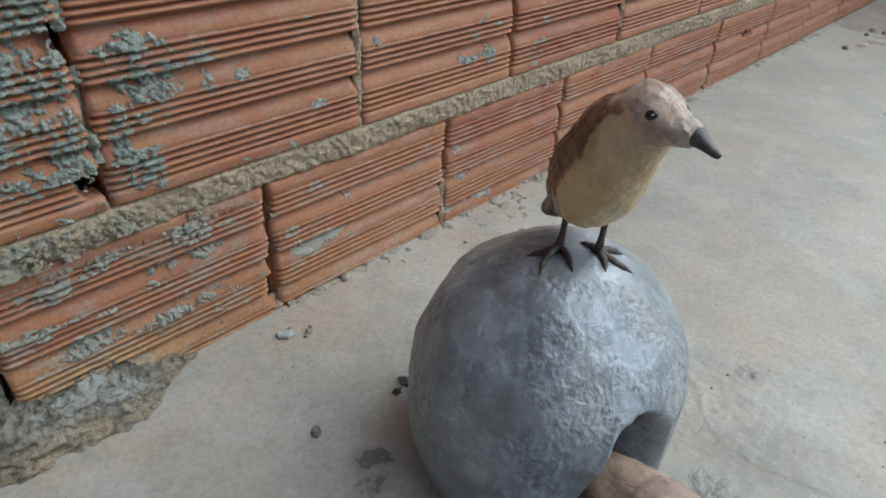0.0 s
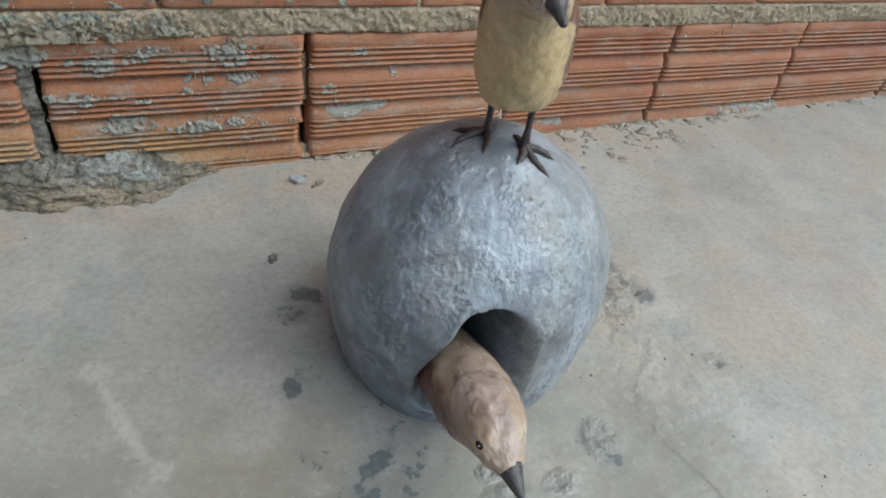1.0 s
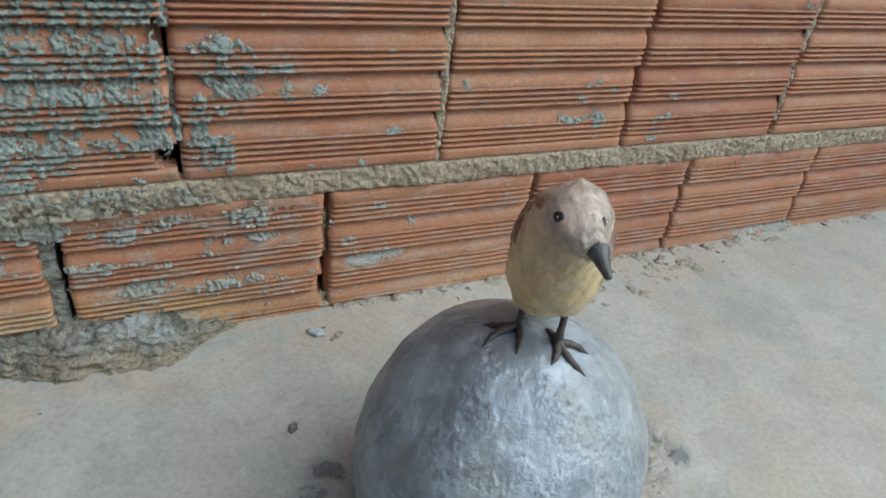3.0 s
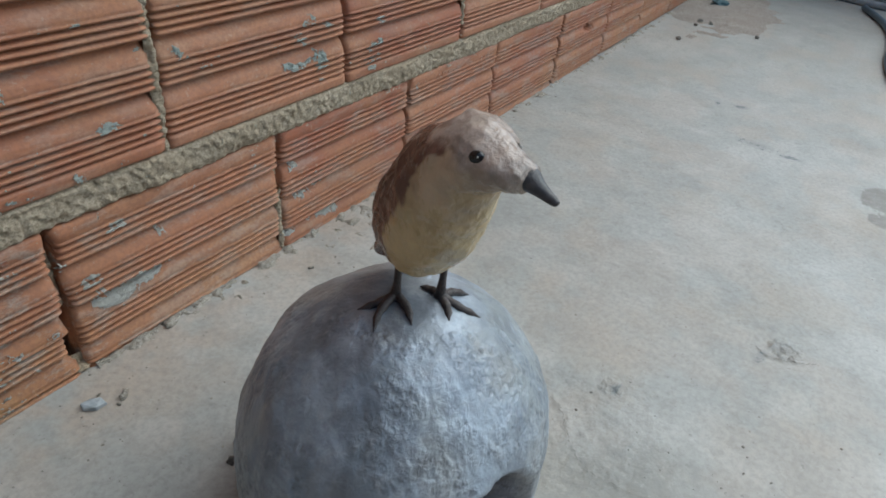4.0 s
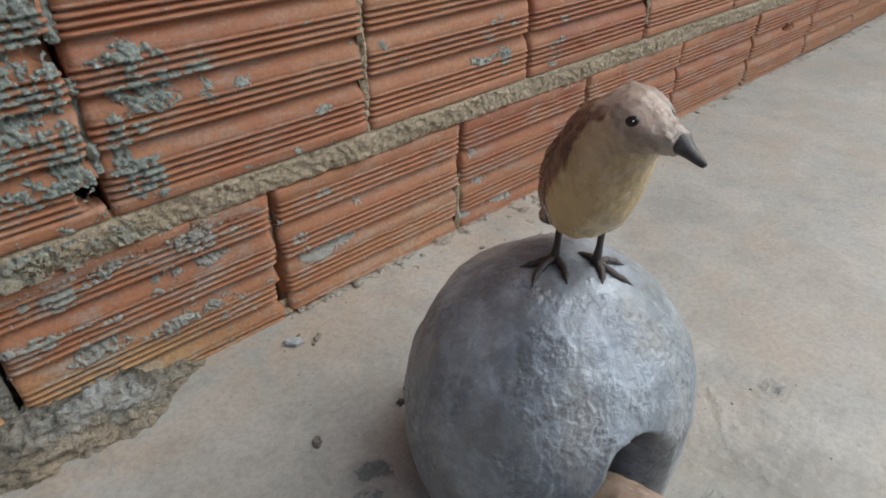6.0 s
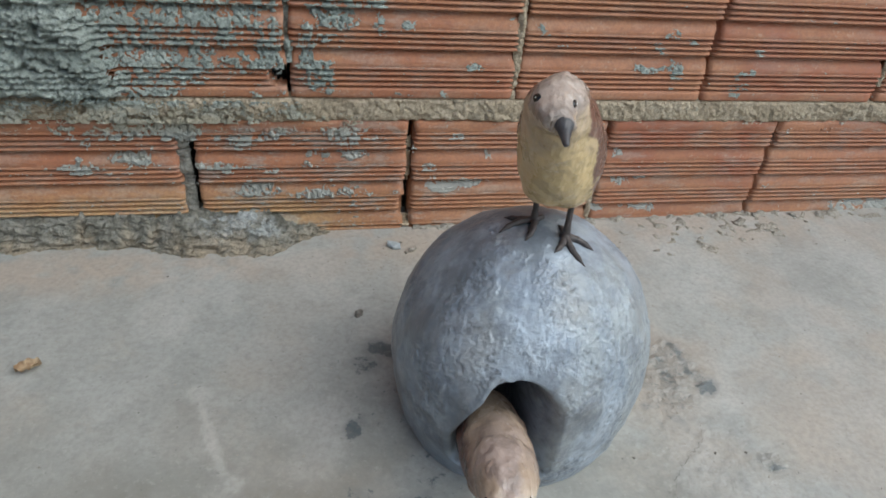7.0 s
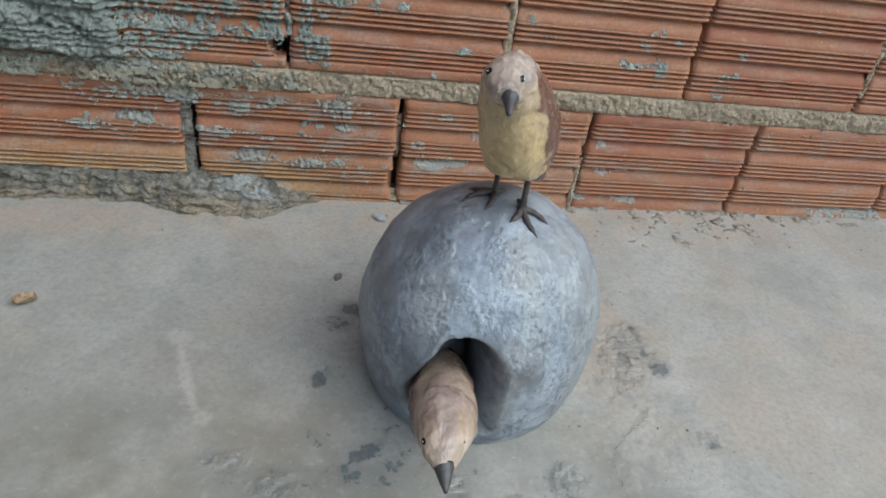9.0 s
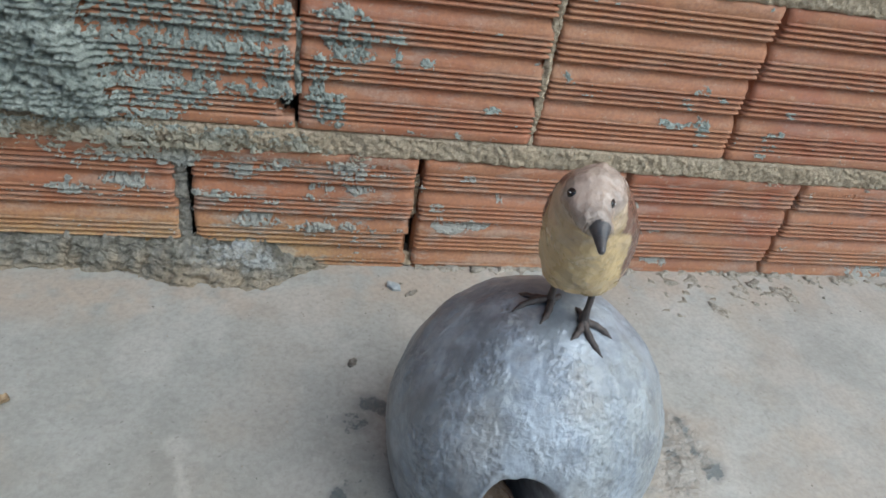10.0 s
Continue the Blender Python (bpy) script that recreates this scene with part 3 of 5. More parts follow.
# ---- cement thrown on the wall: thin splashes and a thick coat at the far end ----
def splashes():
    step = 0.0012
    xs, zs = np.arange(-0.75, 0.96, step), np.arange(-0.004, 0.56, step)
    X, Z = np.meshgrid(xs, zs, indexing="ij")
    warp = 0.02 * (fbm(X * 30, Z * 30, 1.0, 3, 41) - 0.5)
    patch = 0.55 * fbm(X * 40 + 3, Z * 50, 0.0, 4, 11) + 0.45 * fbm(X * 85, Z * 100, 0.0, 4, 12)
    grain = 0.5 * fbm(X * 150, Z * 180, 0.0, 3, 19) + 0.5 * fbm(X * 400, Z * 410, 0.0, 2, 20)
    pock = ramp(fbm(X * 200, Z * 210, 4.0, 2, 23), 0.34, 0.52)
    # the thick coat ends raggedly on the brick left of the hole
    coat = ramp(-0.372 + 0.05 * (fbm(Z * 22, 3.0, 0, 3, 45) - 0.5) - X, -0.010, 0.022) * ramp(Z + warp, 0.206, 0.226)
    # bands over the ridges of that brick, thinner at its foot
    cover = 0.52 * ramp(-X, 0.150, 0.170) * ramp(Z, 0.212, 0.216) * (0.42 + 0.58 * ramp(Z + 0.05 * ramp(-X, 0.22, 0.36), 0.240, 0.262))
    cover = cover + 0.13 * ramp(-X, -0.02, 0.05) * ramp(-Z, -0.215, -0.19) * ramp(X, -0.9, -0.3)
    cover = np.where((Z > BED) & (Z < COURSE), 0.38 * ramp(-X, 0.10, 0.24), cover)
    cover = np.maximum(cover, 0.85 * coat)
    for cx, cz, rx, rz, k in ((-0.111, 0.255, 0.018, 0.030, 0.62), (-0.090, 0.324, 0.030, 0.013, 0.55), (-0.087, 0.344, 0.030, 0.011, 0.55), (-0.115, 0.342, 0.022, 0.014, 0.5), (-0.105, 0.301, 0.022, 0.013, 0.5), (-0.108, 0.369, 0.040, 0.014, 0.55),
                              (-0.128, 0.290, 0.014, 0.040, 0.5), (-0.035, 0.321, 0.012, 0.016, 0.52), (-0.037, 0.345, 0.017, 0.011, 0.52), (0.003, 0.324, 0.009, 0.007, 0.45), (0.060, 0.229, 0.009, 0.012, 0.5), (0.098, 0.266, 0.014, 0.007, 0.42), (0.145, 0.330, 0.010, 0.006, 0.35),
                              (0.189, 0.316, 0.015, 0.010, 0.5), (0.371, 0.293, 0.012, 0.016, 0.5), (0.383, 0.315, 0.015, 0.008, 0.5), (0.365, 0.264, 0.032, 0.009, 0.5), (0.402, 0.249, 0.012, 0.018, 0.5), (0.421, 0.305, 0.009, 0.007, 0.42), (0.519, 0.256, 0.014, 0.010, 0.5), (0.528, 0.282, 0.011, 0.011, 0.45), (0.514, 0.230, 0.012, 0.014, 0.48),
                              (-0.085, 0.163, 0.034, 0.018, 0.55), (-0.189, 0.166, 0.024, 0.010, 0.5), (-0.119, 0.130, 0.024, 0.012, 0.52), (-0.072, 0.131, 0.034, 0.009, 0.52), (-0.214, 0.078, 0.040, 0.011, 0.6), (-0.098, 0.072, 0.080, 0.012, 0.44), (-0.270, 0.120, 0.035, 0.010, 0.48), (-0.240, 0.160, 0.040, 0.010, 0.48), (-0.200, 0.112, 0.040, 0.007, 0.42),
                              (-0.437, 0.125, 0.030, 0.012, 0.5), (-0.371, 0.133, 0.035, 0.012, 0.55), (-0.450, 0.174, 0.025, 0.014, 0.5), (-0.411, 0.165, 0.040, 0.014, 0.48), (-0.345, 0.185, 0.060, 0.020, 0.55), (-0.306, 0.176, 0.024, 0.022, 0.95),
                              (0.067, 0.076, 0.034, 0.010, 0.72), (0.105, 0.075, 0.030, 0.006, 0.5), (0.081, 0.157, 0.011, 0.007, 0.42), (0.134, 0.131, 0.011, 0.008, 0.4), (0.045, 0.110, 0.014, 0.010, 0.45), (0.050, 0.092, 0.012, 0.006, 0.4), (0.012, 0.135, 0.010, 0.008, 0.4),
                              (0.345, 0.128, 0.008, 0.012, 0.42), (0.380, 0.073, 0.050, 0.008, 0.40), (0.410, 0.020, 0.050, 0.008, 0.52), (0.330, 0.022, 0.030, 0.008, 0.45), (0.855, 0.004, 0.085, 0.014, 0.95), (-0.20, 0.20, 0.10, 0.012, 0.4)):
        cz = cz - float(course_drop(cx))
        cover = np.maximum(cover, k * 1.25 * np.clip(1.25 - np.hypot((X + warp - cx) / rx, (Z + warp - cz) / rz), 0, 1) ** 0.7)
    d = wall_front(X, Z)
    ridge = ramp(-d, -0.0028, -0.0008)
    h = cover + 1.05 * (patch - 0.5) + 0.80 * (grain - 0.5) + 0.14 * (ridge - 0.6) * (1 - coat) - 0.31
    thick = coat
    flat = d * (1 - 0.35 * ramp(h, 0.05, 0.35))
    Y = flat - 0.0008 - 0.0020 * ramp(h, 0.0, 0.30) - 0.0042 * (grain - 0.40) * ramp(h, 0, 0.1) - 0.022 * thick * (0.35 + fbm(X * 26, Z * 34, 2.0, 6, 77)) - 0.010 * thick * (fbm(X * 150, Z * 170, 2.0, 3, 78) - 0.5) + 0.014 * thick * ramp(fbm(X * 45, Z * 75, 6.0, 3, 79), 0.60, 0.74)
    Y = np.where(h < 0.0, d + 0.0008, Y)
    thin = 1 - 0.6 * ramp(X, -0.12, 0.02)
    Y = d + (Y - d) * thin
    Y = np.where(h < 0.0, d + 0.0008, np.minimum(Y, d - 0.0010))
    Y = Y + 0.0038 * (1 - pock) * thin * ramp(h, 0.0, 0.1)
    Z = Z + course_drop(X)
    on = (h > -0.012) & ~((Z < 0.05) & (X < -0.10))
    keep = on[:-1, :-1] & on[1:, :-1] & on[1:, 1:] & on[:-1, 1:]
    used = np.zeros(on.shape, bool)
    for p, q in ((0, 0), (1, 0), (1, 1), (0, 1)):
        used[p:used.shape[0] - 1 + p, q:used.shape[1] - 1 + q] |= keep
    index = np.cumsum(used.ravel()) - 1
    faces = index[grid_faces(len(xs), len(zs), keep)][:, ::-1]
    ob = mesh_object("cement_splashes", np.stack([X, Y, Z], -1).reshape(-1, 3)[used.ravel()], faces, GREY_MORTAR)
    return tagged(ob, "blue-grey cement splashes stuck on the red bricks", "cement splash", kind="stuff")


splashes()


# ---- cement floor: one sheet ----
def build_floor():
    def spread(lo, hi, step, far_lo, far_hi):
        mid = np.arange(lo, hi, step)
        up, down = [hi], [lo - step]
        while up[-1] < far_hi:
            up.append(up[-1] + max(step, (up[-1] - hi) * 0.35 + step))
        while down[-1] > far_lo:
            down.append(down[-1] - max(step, (lo - down[-1]) * 0.35 + step))
        return np.concatenate([np.array(down[::-1]), mid, np.array(up)])
    xs, ys = spread(-0.62, 1.46, 0.0038, -40, 3.1), spread(-1.16, 0.03, 0.0036, -60, 0.06)
    X, Y = np.meshgrid(xs, ys, indexing="ij")
    w1 = 0.05 * (fbm(X * 18, Y * 18, 0, 4, 5) - 0.5)
    w2 = 0.05 * (fbm(X * 18, Y * 18, 3, 4, 6) - 0.5)
    x, y = X + w1, Y + w2
    n1, n2 = fbm(X * 30, Y * 30, 0, 4, 21), fbm(X * 90, Y * 90, 0, 3, 22)
    stain_shade = np.zeros_like(X)
    for cx, cy, rx, ry, turn, k in ((-0.069, -0.272, 0.020, 0.030, 0.3, 0.75), (-0.078, -0.305, 0.024, 0.024, 0, 0.6), (-0.104, -0.392, 0.015, 0.022, 0, 0.95), (-0.087, -0.384, 0.018, 0.018, 0, 0.5), (-0.105, -0.340, 0.012, 0.014, 0, 0.5), (-0.06, -0.34, 0.07, 0.10, 0, 0.30),
                                    (-0.038, -0.482, 0.020, 0.014, 0.3, 0.85), (-0.060, -0.500, 0.016, 0.012, 0.5, 0.7), (-0.020, -0.515, 0.024, 0.016, 0, 0.45), (-0.089, -0.472, 0.028, 0.018, 0, 0.4), (-0.03, -0.49, 0.09, 0.05, 0, 0.35),
                                    (0.337, -0.369, 0.018, 0.020, 0, 0.85), (0.329, -0.318, 0.007, 0.050, -0.06, 0.7), (0.290, -0.345, 0.026, 0.040, 0.3, 0.5), (0.258, -0.392, 0.018, 0.010, 0.3, 0.55), (0.282, -0.405, 0.012, 0.012, 0.3, 0.5), (0.311, -0.244, 0.022, 0.014, 0, 0.40), (0.30, -0.33, 0.06, 0.08, 0, 0.25),
                                    (0.163, -0.533, 0.022, 0.030, 0.4, 0.45), (0.055, -0.574, 0.034, 0.030, 0, 0.42), (0.108, -0.559, 0.020, 0.010, 0, 0.4), (0.351, -0.484, 0.016, 0.014, 0, 0.5), (-0.209, -0.490, 0.014, 0.016, 0, 0.6), (-0.182, -0.499, 0.026, 0.022, 0, 0.3), (-0.134, -0.533, 0.032, 0.022, 0, 0.38), (0.05, -0.535, 0.012, 0.012, 0, 0.45), (0.060, -0.508, 0.008, 0.008, 0, 0.6),
                                    (1.203, -0.548, 0.010, 0.024, 0, 0.85), (1.215, -0.480, 0.030, 0.060, 0, 0.40), (1.150, -0.640, 0.040, 0.080, 0, 0.25), (1.431, -0.408, 0.020, 0.024, 0, 0.65), (1.409, -0.353, 0.020, 0.016, 0, 0.6), (0.076, -0.626, 0.014, 0.010, 0, 0.7), (0.162, -0.740, 0.016, 0.012, 0, 0.5), (0.099, -0.718, 0.018, 0.010, -0.5, 0.5), (0.090, -0.737, 0.010, 0.008, 0, 0.5), (0.580, -0.478, 0.05, 0.03, 0, 0.25), (0.535, -0.628, 0.022, 0.012, 0, 0.55), (-0.14, -0.52, 0.10, 0.05, 0, 0.25), (1.40, -0.80, 0.12, 0.06, 0.2, 0.3)):
        stain_shade = np.maximum(stain_shade, k * ramp(spot(x, y, cx, cy, rx * 1.25, ry * 1.25, turn) + 0.3 * (n1 - 0.5), 0.0, 0.8))
    damp = np.zeros_like(X)
    n3 = fbm(X * 26, Y * 40, 1, 5, 24)
    for cx, cy, rx, ry, turn in ((1.105, -0.735, 0.075, 0.045, 0.0), (1.19, -0.790, 0.060, 0.030, -0.4), (1.092, -1.024, 0.045, 0.028, 0), (1.182, -1.165, 0.06, 0.05, 0), (1.30, -0.80, 0.045, 0.03, 0.3), (1.372, -0.835, 0.06, 0.045, -0.3), (1.65, -0.99, 0.09, 0.05, 0), (1.457, -1.17, 0.09, 0.05, 0.2), (1.256, -1.136, 0.07, 0.07, 0),):
        damp = np.maximum(damp, ramp(spot(X, Y, cx, cy, rx * 1.5, ry * 1.5, turn) * (0.2 + 2.2 * ramp(n3, 0.34, 0.62)), 0.42, 0.62))
    earth = 0.75 * ramp(-np.abs(Y + 0.02), -0.13, -0.01) * ramp(X, -0.28, -0.05) * ramp(-X, -1.3, -0.5) * ramp(n1, 0.2, 0.6)
    earth = np.maximum(earth, 0.6 * ramp(spot(x, y, 0.27, -0.32, 0.14, 0.14) + 0.5 * (n1 - 0.5), 0.1, 0.7))
    earth = np.maximum(earth, 0.30 * ramp(fbm(X * 11, Y * 11, 0, 5, 33), 0.46, 0.66) * ramp(X, -0.6, 0.3))
    earth = np.maximum(earth, 0.45 * ramp(spot(x, y, -0.16, -0.09, 0.12, 0.06) + 0.4 * (n1 - 0.5), 0.1, 0.7))
    earth = np.maximum(earth, 0.75 * ramp(-np.abs(Y + 0.07), -0.09, -0.01) * ramp(-X, 0.05, 0.25) * ramp(n1, 0.3, 0.6))
    # a chalky drip, and further on a long light patch that runs to the hose
    pale = 0.42 * ramp(spot(X + 0.4 * w1, Y + 0.4 * w2, -0.226, -0.445, 0.016, 0.018) + 0.3 * (n1 - 0.5), 0.1, 0.6)
    pale = np.maximum(pale, 0.40 * ramp(spot(X + 0.4 * w1, Y + 0.4 * w2, -0.270, -0.318, 0.022, 0.020) + 0.4 * (n1 - 0.5), 0.1, 0.6))
    pale = np.maximum(pale, 0.42 * ramp(spot(X + 0.2 * w1, Y, -0.248, -0.385, 0.008, 0.085, 0.335) + 0.2 * (n1 - 0.5), 0.05, 0.5))
    pale = np.maximum(pale, 0.22 * ramp(fbm(X * 15, Y * 15, 0, 5, 35), 0.50, 0.70))
    # glare on the floor, painted in as a paler colour
    glow = np.zeros_like(X)
    for cx, cy, rx, ry, turn, k in ((0.560, -0.872, 0.110, 0.026, 0.25, 0.8), (0.440, -0.890, 0.100, 0.030, 0.05, 1.0), (0.330, -0.885, 0.090, 0.050, -0.05, 1.1), (0.225, -0.885, 0.080, 0.060, 0.0, 1.0), (0.375, -0.800, 0.080, 0.022, 0.45, 0.8), (0.300, -0.845, 0.070, 0.035, 0.6, 0.9), (0.10, -0.90, 0.12, 0.07, 0, 0.7)):
        glow = np.maximum(glow, k * spot(X + 0.5 * w1, Y + 0.5 * w2, cx, cy, rx * 1.25, ry * 1.35, turn))
    pale = np.maximum(pale, 0.62 * ramp(glow + 0.22 * (n1 - 0.5), 0.02, 0.75))
    near = np.abs(X) < 1.6
    Z = 0.0016 * (fbm(X * 9, Y * 9, 0, 3, 50) - 0.5) * near + 0.0012 * (n2 - 0.5) * near
    rough = 0.30 * ramp(spot(x, y, 0.28, -0.48, 0.16, 0.14) + 0.6 * (n1 - 0.5), 0.1, 0.6)
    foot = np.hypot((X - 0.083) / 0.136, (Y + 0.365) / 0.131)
    # contact shade round the nest's left foot, painted as a dark half-ring
    stain_shade = np.maximum(stain_shade, 0.30 * ramp(-foot + 0.5 * (n1 - 0.5), -1.18, -0.92) * ramp(-X, -0.12, 0.05))
    for cx, cy, rx, ry in ((0.052, -0.565, 0.026, 0.022), (0.049, -0.530, 0.015, 0.012), (0.172, -0.526, 0.022, 0.026), (0.097, -0.714, 0.012, 0.016), (0.315, -0.335, 0.035, 0.055), (0.351, -0.484, 0.018, 0.016), (-0.209, -0.490, 0.016, 0.016), (-0.182, -0.499, 0.026, 0.022), (-0.134, -0.533, 0.034, 0.024), (0.56, -0.65, 0.03, 0.03), (0.108, -0.559, 0.020, 0.012), (0.29, -0.35, 0.05, 0.06)):
        rough = np.maximum(rough, ramp(spot(X + 0.3 * w1, Y + 0.3 * w2, cx, cy, rx * 1.2, ry * 1.2) + 0.6 * (n1 - 0.5), 0.05, 0.6))
    # trodden grime near the nest, with the soft shade there put into its colour
    grime_shade = 0.95 * ramp(spot(x, y, -0.26, -0.62, 0.66, 0.40, 0.1) + 0.7 * (fbm(X * 8, Y * 8, 0, 4, 37) - 0.5), 0.0, 0.68)
    # pitted cement where the skin has come off, and sandy grit by the nest
    pits = fbm(X * 95, Y * 95, 0, 3, 26)
    Z = Z + rough * (0.0065 * (pits - 0.55) - 0.0012) * near
    inside = (np.abs(X) < 2.2) * (Y > -2.0)
    earth, pale, stain_shade, damp, grime_shade = earth * inside, pale * inside, stain_shade * inside, damp * inside, grime_shade * inside
    fl = mesh_object("floor", np.stack([X, Y, Z], -1).reshape(-1, 3), grid_faces(len(xs), len(ys)), CEMENT, attributes={"stain_shade": stain_shade.ravel(), "earth": earth.ravel(), "pale": pale.ravel(), "rough": rough.ravel(), "damp": damp.ravel(), "grime_shade": grime_shade.ravel()})
    return tagged(fl, "worn grey cement floor with stains, cracks and earth dust", "floor", kind="structure")


FLOOR = build_floor()


def floor_crack(points, width, seed):
    """A hairline crack: a thin jagged dark strip in the floor's skin."""
    rr = random.Random(seed)
    pts = spline(points, len(points) * 14)
    verts, faces = [], []
    for k, (x, y) in enumerate(pts):
        a, b = pts[max(k - 1, 0)], pts[min(k + 1, len(pts) - 1)]
        d = Vector((b[0] - a[0], b[1] - a[1], 0)).normalized()
        q = Vector((-d.y, d.x, 0))
        c = Vector((x, y, 0.0014)) + q * rr.uniform(-0.0022, 0.0022)
        w = width * rr.uniform(0.15, 1.0) * min(1, 6 * k / len(pts), 6 * (1 - k / len(pts)) + 0.1)
        verts += [c - q * w, c + q * w]
    faces = [(2 * k, 2 * k + 2, 2 * k + 3, 2 * k + 1) for k in range(len(pts) - 1)]
    return mesh_object("crack", verts, faces, CRACK, FLOOR, smooth=False)


floor_crack([(0.305, -0.395), (0.295, -0.440), (0.262, -0.470), (0.231, -0.501), (0.229, -0.550), (0.246, -0.609), (0.237, -0.643), (0.211, -0.678), (0.196, -0.700)], 0.0006, 1)
floor_crack([(0.176, -0.722), (0.180, -0.760), (0.183, -0.814), (0.184, -0.845), (0.181, -0.900), (0.176, -0.98)], 0.0007, 2)
floor_crack([(0.548, -0.606), (0.534, -0.632), (0.542, -0.655), (0.560, -0.690)], 0.0010, 3)
floor_crack([(0.249, -0.780), (0.242, -0.820), (0.231, -0.869), (0.222, -0.93)], 0.0005, 4)
floor_crack([(0.052, -0.690), (0.055, -0.715), (0.058, -0.745)], 0.0006, 5)
floor_crack([(-0.175, -0.572), (-0.160, -0.566), (-0.150, -0.558)], 0.0006, 6)


# ---- damp cement footing at the wall's foot ----
def footing():
    xs, ts = np.arange(-0.95, -0.06, 0.0022), np.linspace(0, 1, 60)
    X, T = np.meshgrid(xs, ts, indexing="ij")
    bulge = ramp(X, -0.40, -0.30) * ramp(-X, 0.13, 0.20)
    end = ramp(-X, 0.065, 0.15)
    reach = (0.026 + 0.034 * bulge + 0.022 * (fbm(X * 16, 0.0, 0, 5, 70) - 0.5)) * end
    lift = 0.042 * ramp(-X, 0.10, 0.24)
    Y = 0.010 - (np.maximum(reach, 0.001) + 0.008) * T
    lump, grit = fbm(X * 50, Y * 55, 0, 5, 71), fbm(X * 150, Y * 150, T * 3, 3, 73)
    fall = 1 - ramp(T + 0.35 * (lump - 0.5), 0.42, 1.0)
    Z = (lift * (1 - 0.30 * T) + (0.026 * (lump - 0.45) + 0.020 * (grit - 0.5)) * end) * fall - 0.003 * ramp(T, 0.85, 1)
    Y = Y - 0.022 * (fbm(X * 70, T * 24, 0, 5, 72) - 0.5) * ramp(T, 0.3, 0.7) * end
    worn = ramp(spot(X, T, -0.24, 0.50, 0.085, 0.4) + 0.8 * (lump - 0.5), 0.2, 0.55)
    earth = np.maximum(ramp(T + 0.9 * (lump - 0.5), 0.55, 0.98) * 0.9, 0.8 * ramp(X, -0.17, -0.10))
    ob = mesh_object("footing", np.stack([X, Y, Z], -1).reshape(-1, 3), [f[::-1] for f in grid_faces(len(xs), len(ts))], FOOTING, attributes={"worn": worn.ravel(), "earth": earth.ravel()})
    return tagged(ob, "dark damp rough cement footing along the brick wall", "footing", kind="structure")


footing()

# ---- nest sculpture ----
NC = Vector((0.083, -0.365, 0.0))


def nest_radius(z):
    """Radius of the nest at each height."""
    z = np.asarray(z, float)
    upper = np.sqrt(np.clip(1 - ((z - 0.102) / 0.149) ** 2, 0, 1))
    lower = 1 - 0.110 * np.clip((0.102 - z) / 0.102, 0, 1) ** 2.2
    return np.where(z > 0.102, upper, lower)


HOLE_AT, HOLE_TOP = radians(-110), 0.158


def nest_point(a, t):
    """The nest's skin: a round it, t from its foot (0) to its top (1)."""
    z = np.where(t < 0.45, t / 0.45 * 0.102, 0.102 + 0.149 * np.sin((t - 0.45) / 0.55 * math.pi / 2))
    r = nest_radius(z)
    x, y = 0.136 * r * np.cos(a), 0.131 * r * np.sin(a)
    return x, y, z


